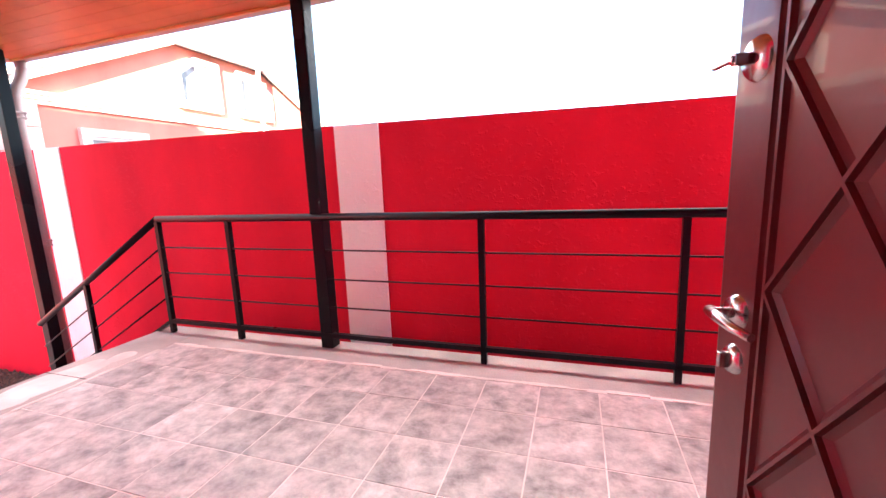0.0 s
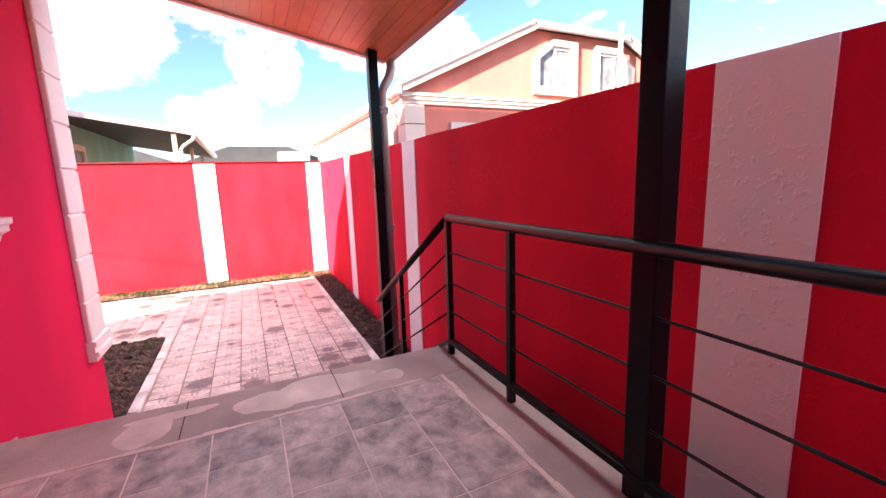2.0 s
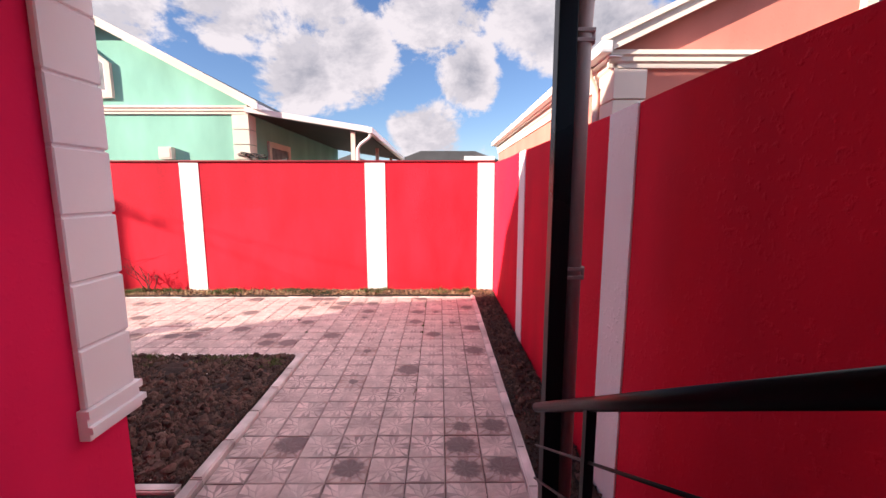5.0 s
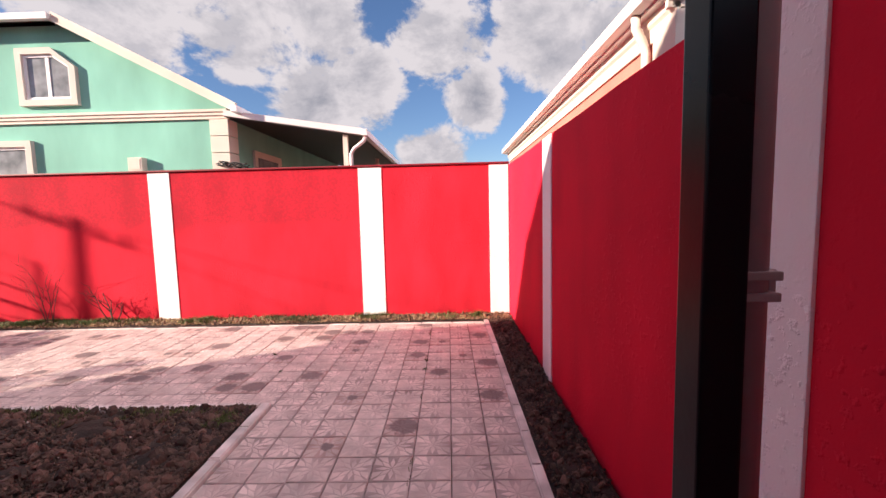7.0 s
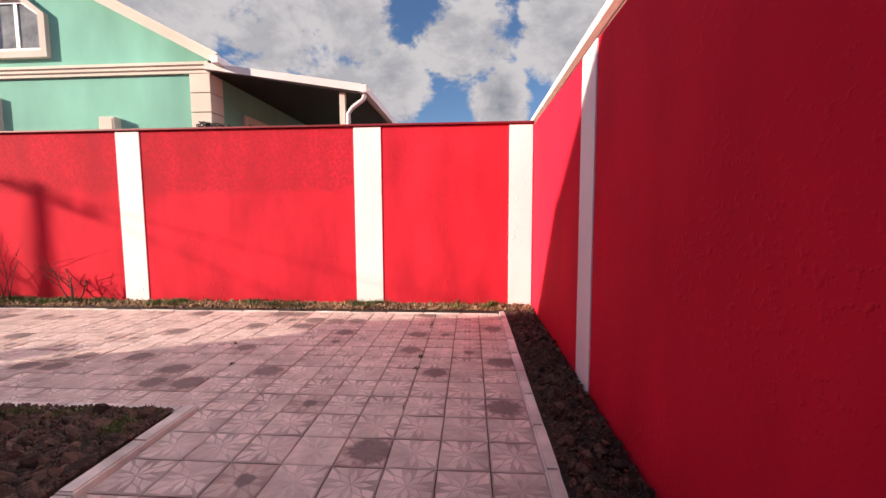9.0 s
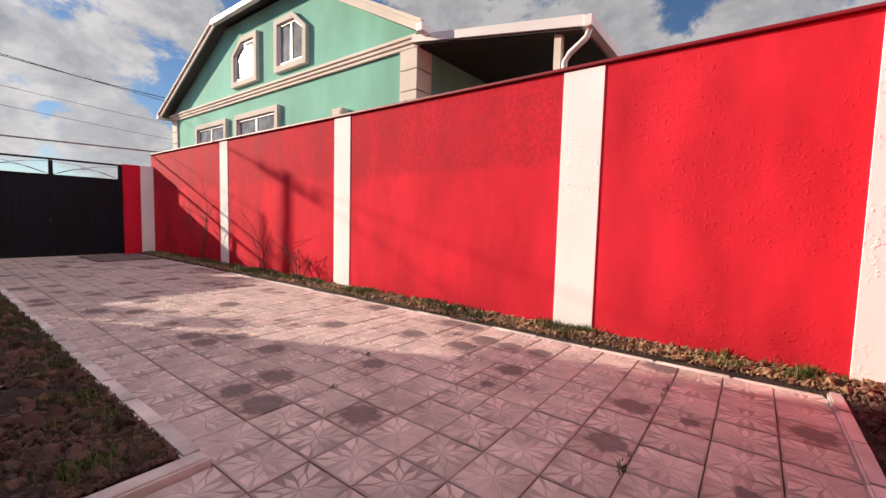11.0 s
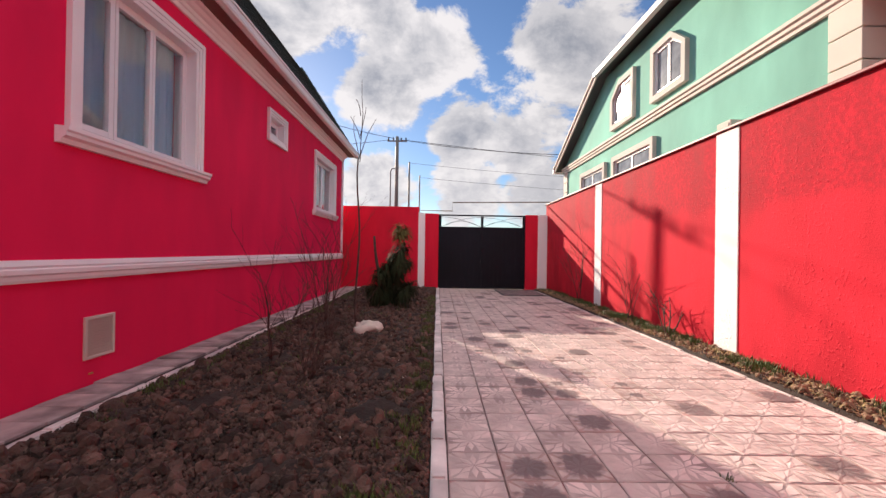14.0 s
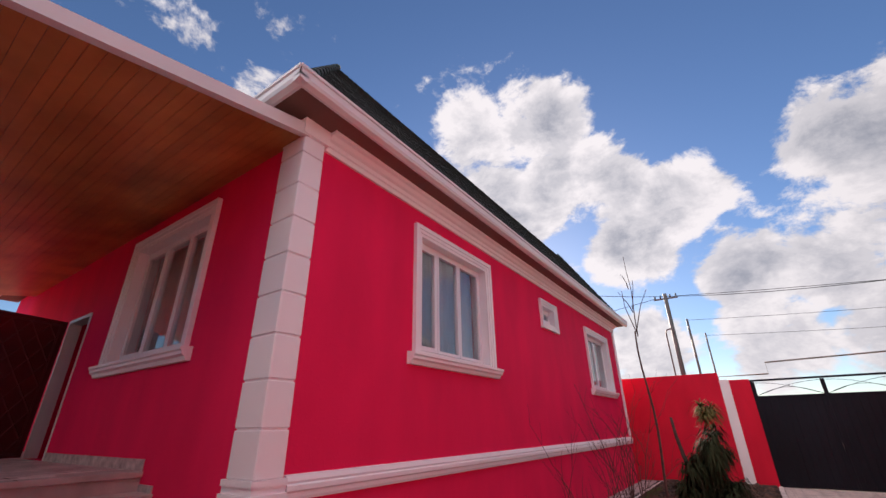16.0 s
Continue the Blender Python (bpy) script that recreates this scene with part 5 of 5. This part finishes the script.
local("surround", band_between([(-0.8, 2.2), (0.8, 2.2), (0.8, 3.75), (-0.8, 3.75)], [(-0.65, 2.35), (0.65, 2.35), (0.65, 3.6), (-0.65, 3.6)], -0.002, 0.06), CREAM, side_window)
local("pane", boxes((-0.65, 0.65, 0.002, 0.02, 2.35, 3.6)), DARKGLASS, side_window)
cables = thing("cable_bundle", "black coiled cables on the mint house corner", "cables", at=(-12.93, -2.35, 3.3))
bm = bmesh.new()
crng = random.Random(6)
for i in range(6):
    y0 = -2.6 + crng.uniform(0, 0.15)
    tube(bm, [(-12.93 + 0.05 * math.sin(k * 1.3 + i), y0 + 0.62 * k / 12, 3.31 + 0.05 * math.sin(k * 0.9 + i * 2) - 0.006 * k) for k in range(13)], 0.012, 6)
part("cable", bm, CABLE, cables)

# salmon house beyond the north wall: its gable looks east
salmon = gable_house("neighbour_house", "salmon pink rendered house with clipped gable and white trim", pose(-7.8, 0, 0, 0, 0, FACE_EAST), -12.8, -4.52, 4.12, -9.95, -7.37, 5.47, 9.9, PINK, 3.87,
                     [(-8.55, -7.38, 4.19, 5.31, 1), (-10.3, -9.08, 4.19, 5.31, -1)], [(-6.6, -5.41, 2.3, 3.56), (-9.6, -8.2, 2.3, 3.56)], DARKROOF, 0.16)
bm = bmesh.new()
prism(bm, [(0.002, 3.74), (0.03, 3.74), (0.04, 3.86), (0.07, 3.89), (0.07, 3.97), (0.002, 3.97)], "y", -9.9, 0.05)
for v in bm.verts:
    v.co.x = -4.52 + v.co.x
local("side_cornice", bm, CREAM, salmon, "pale moulded cornice")
local("side_soffit", boxes((-4.53, -4.37, -9.9, 0.14, 3.972, 3.99)), GUTTER, salmon, "pale boarded eaves")
bm = bmesh.new()
tube(bm, [(-4.33, -0.40, 3.99), (-4.34, -0.41, 3.88), (-4.42, -0.44, 3.76), (-4.46, -0.45, 3.66), (-4.46, -0.45, 0.0)], 0.045, 10)
local("downpipe", bm, CREAM, salmon, "cream downpipe with swan neck")
bm = bmesh.new()
tube(bm, [(-9.5, 0.38, 0.0), (-9.5, 0.38, 5.62)], 0.05, 10)
tube(bm, [(-9.5, 0.38, 5.62), (-9.5, 0.38, 5.72)], 0.075, 10)
local("flue", bm, GUTTER, salmon, "white flue pipe")
far = thing("far_house", "distant house with dark metal roof", "house", at=(-38, 3, 0))
part("wall", boxes((-44, -34, -1.5, 7.5, -0.09, 4.1)), CREAM, far)
bm = bmesh.new()
prism(bm, [(-2.2, 4.1), (8.2, 4.1), (5.0, 5.3), (1.0, 5.3)], "x", -44.6, -33.4)
part("roof", bm, DARKROOF, far)
part("parapet", boxes((-33.4, -33.0, 4.2, 6.4, 3.9, 4.9)), GUTTER, far)
low = thing("far_house", "distant low house with grey roof", "house", at=(-55, -8, 0))
part("wall", boxes((-62, -52, -14, -2, -0.09, 4.0)), CREAM, low)
bm = bmesh.new()
prism(bm, [(-15, 4.0), (-1, 4.0), (-8, 6.6)], "x", -62.5, -51.5)
part("roof", bm, DARKROOF, low)

# ---- street beyond the gate ----
def utility_pole(x, y, h, r, arms, label):
    p = thing("utility_pole", label, "pole", at=(x, y, -0.09), group="street poles")
    bm = bmesh.new()
    tube(bm, [(x, y, -0.09), (x, y, h)], r, 10, r * 0.7)
    part("shaft", bm, STEEL, p)
    if arms:
        part("crossarm", boxes((x - 0.5, x + 0.5, y - 0.035, y + 0.035, h - 0.26, h - 0.20)), STEEL, p)
        for dx in (-0.44, -0.2, 0.2, 0.44):
            bm = bmesh.new()
            tube(bm, [(x + dx, y, h - 0.2), (x + dx, y, h - 0.05)], 0.035, 8)
            part("insulator", bm, CABLE, p)


utility_pole(-6.17, -18.8, 7.17, 0.115, True, "weathered street pole with crossarm and wires")
utility_pole(-6.85, -18.2, 5.75, 0.06, False, "thin steel street pole")
utility_pole(-7.45, -16.6, 4.8, 0.04, False, "short thin steel pole")
hook = thing("vent_pipe", "hooked steel vent pipe rising behind the wall", "pipe", at=(-5.9, -18, -0.09))
bm = bmesh.new()
tube(bm, [(-5.95, -18, -0.09), (-5.95, -18, 5.2), (-6.0, -18, 5.35), (-6.15, -18, 5.38), (-6.25, -18, 5.30), (-6.25, -18, 5.1)], 0.03, 8)
part("pipe", bm, STEEL, hook)
gas = thing("gas_pipe", "thin grey-brown gas pipe crossing above the gate", "pipe", at=(-9, -13.3, 0))
bm = bmesh.new()
tube(bm, [(-7.6, -13.2, -0.05), (-7.6, -13.2, 2.86), (-8.86, -13.2, 2.86), (-8.86, -13.2, 3.18), (-12.4, -13.2, 3.25), (-20, -13.2, 3.3)], 0.022, 8)
part("pipe", bm, GAS, gas)


def wire(name, a, b, sag, r=0.012):
    t = thing(name, "thin black overhead cable", "cable", at=a, group="overhead cables")
    a, b = Vector(a), Vector(b)
    bm = bmesh.new()
    tube(bm, [a.lerp(b, i / 24) - Vector((0, 0, 4 * sag * (i / 24) * (1 - i / 24))) for i in range(25)], r, 5)
    part("wire", bm, CABLE, t)


wire("overhead_cable", (-6.17, -18.8, 7.05), (-13.3, -12.6, 4.9), 0.15)
wire("overhead_cable", (-6.57, -18.8, 7.0), (-48, -24, 7.4), 0.9)
wire("overhead_cable", (-6.85, -18.2, 5.7), (-40, -23, 6.5), 0.7, 0.008)
wire("overhead_cable", (-5.77, -18.8, 7.0), (20, -21, 7.6), 0.9)
wire("overhead_cable", (-6.17, -18.8, 7.05), (-2.0, -12.0, 6.4), 0.1)
wire("overhead_cable", (-7.45, -16.6, 4.7), (-40, -20, 5.0), 0.6, 0.007)

# ---- porch tiles ----
TILE = 0.325
bm = bmesh.new()
box(bm, 0.0035, TILE - 0.0035, 0.0035, TILE - 0.0035, -0.011, 0.0, 0.0)
me_tile = mesh_of("tile", bm, PORCH_TILE)
porch = bpy.data.objects["floor_porch"]
for i in range(26):
    for j in range(8):
        x, y = PE + 0.425 + i * TILE, 2.735 - (j + 1) * TILE
        if y < HY - 0.25 or x > 5.3:
            continue
        ob = new("tile", me_tile)
        ob.parent = porch
        ob.location = (x, max(y, HY + 0.012), PZ + random.uniform(-0.0008, 0.0008))
        if y < HY:
            ob.scale.y = (y + TILE - HY - 0.012) / TILE

# ---- paving ----
PITCH_T = 0.335
paved = thing("pavement", "pink patterned concrete paving of the yard", "pavement", at=(-9, -3, 0), kind="structure")
part("paving_bed", boxes((-11.775, -8.33, -12.6, 3.1, -0.085, -0.022), (-8.33, -4.98, 0.41, 3.1, -0.085, -0.022)), JOINT, paved, "sandy joints under the paving")


def tile_geometry():
    """A square paver with an eight-petalled flower and raised corners."""
    h = PITCH_T / 2 - 0.004
    vs = [(-h, -h, -0.03), (h, -h, -0.03), (h, h, -0.03), (-h, h, -0.03), (-h, -h, -0.003), (h, -h, -0.003), (h, h, -0.003), (-h, h, -0.003)]
    e = h - 0.005
    vs += [(-e, -e, 0), (e, -e, 0), (e, e, 0), (-e, e, 0)]
    fs = [(8, 9, 10, 11)] + [(4 + i, 4 + (i + 1) % 4, 8 + (i + 1) % 4, 8 + i) for i in range(4)] + [(i, (i + 1) % 4, 4 + (i + 1) % 4, 4 + i) for i in range(4)]
    mats = [0] * len(fs)
    for k in range(8):
        a = k * math.pi / 4
        L = 0.142 if k % 2 == 0 else 0.135
        c, s = math.cos(a), math.sin(a)
        def at(u, v, z):
            return (c * u - s * v, s * u + c * v, z)
        i = len(vs)
        vs += [at(0.006, 0, 0.001), at(L * 0.52, -0.021, 0.001), at(L, 0, 0.001), at(L * 0.52, 0.021, 0.001), at(L * 0.52, 0, 0.004)]
        fs += [(i, i + 1, i + 4), (i + 1, i + 2, i + 4), (i + 2, i + 3, i + 4), (i + 3, i, i + 4)]
        mats += [1] * 4
    for sx, sy in ((1, 1), (-1, 1), (-1, -1), (1, -1)):
        i = len(vs)
        q = [(0.153, 0.136), (0.153, 0.052), (0.075, 0.036), (0.098, 0.088)]
        for q in (q, [(v, u) for u, v in q][::-1]):
            i = len(vs)
            vs += [(sx * u, sy * v, 0.0012 + 0.02 * (u + v - 0.11)) for u, v in (q if sx * sy < 0 else q[::-1])]
            fs += [(i, i + 1, i + 2, i + 3)]
            mats += [1]
    return vs, fs, mats


def spot_of(me, vs):
    """Notes each corner's place within its own paver."""
    me.attributes.new("tile", "FLOAT_VECTOR", "POINT").data.foreach_set("vector", [c for v in vs for c in v])


def blot_spot(r):
    """Where in a paver its damp blotch sits, and how large it is."""
    return r.uniform(-0.06, 0.06), r.uniform(-0.06, 0.06), r.choice((0.85, 0.92, 1.0, 1.1, 1.4, 2.0))


def tile_mesh(dark, r=None):
    vs, fs, mats = tile_geometry()
    me = bpy.data.meshes.new("paver")
    me.from_pydata(vs, [], fs)
    for x in ((PAVER_STAINED, PETAL_STAINED) if dark else (PAVER, PETAL)):
        me.materials.append(x)
    me.polygons.foreach_set("material_index", mats)
    ox, oy, k = blot_spot(r) if dark else (0, 0, 1)
    spot_of(me, [((u - ox) * k, (v - oy) * k, 0) for u, v, _ in vs])
    return me


trng = random.Random(12)
light_tile, dark_tiles = tile_mesh(False), [tile_mesh(True, trng) for _ in range(9)]
spots = []
for i in range(-11, 11):
    for j in range(-38, 10):
        x, y = -8.41 + (i + 0.5) * PITCH_T, 0.085 + (j + 0.5) * PITCH_T
        drive = -11.94 + PITCH_T / 2 <= x + 0.02 and x < -8.33
        path = x > -8.33 and x < -5.0 and y > 0.40 + PITCH_T / 2
        if (drive or path) and y < 3.10 - PITCH_T / 2 + 0.02 and y > -12.5:
            spots.append((x, y))
spots.sort(key=lambda p: (p[0] + 8.2) ** 2 + (p[1] - 0.6) ** 2)
rest = {0: ([], [], []), 1: ([], [], [])}
geo = tile_geometry()
for k, (x, y) in enumerate(spots):
    dark = trng.random() < 0.19 + 0.22 * noise.noise((x * 0.6, y * 0.6, 3))
    z, turn = trng.uniform(-0.003, 0.003), trng.uniform(-0.008, 0.008)
    if k < 300:
        ob = new("paver", trng.choice(dark_tiles) if dark else light_tile)
        ob.parent = paved
        ob.matrix_parent_inverse = paved.matrix_basis.inverted()
        ob.location, ob.rotation_euler.z = (x, y, z), turn
    else:
        vs, fs, at = rest[int(dark)]
        ox, oy, s = blot_spot(trng)
        at += [((a - ox) * s, (b - oy) * s, 0) for a, b, _ in geo[0]]
        n = len(vs)
        vs += [(x + a, y + b, z + c) for a, b, c in geo[0]]
        fs += [tuple(n + i for i in f) for f in geo[1]]
for dark in (0, 1):
    vs, fs, at = rest[dark]
    me = bpy.data.meshes.new("pavers")
    me.from_pydata(vs, [], fs)
    for x in ((PAVER_STAINED, PETAL_STAINED) if dark else (PAVER, PETAL)):
        me.materials.append(x)
    me.polygons.foreach_set("material_index", geo[2] * (len(fs) // len(geo[1])))
    spot_of(me, at)
    tagged(part("pavers", me, None, paved, "patterned pavers farther along the drive"), kind="stuff")
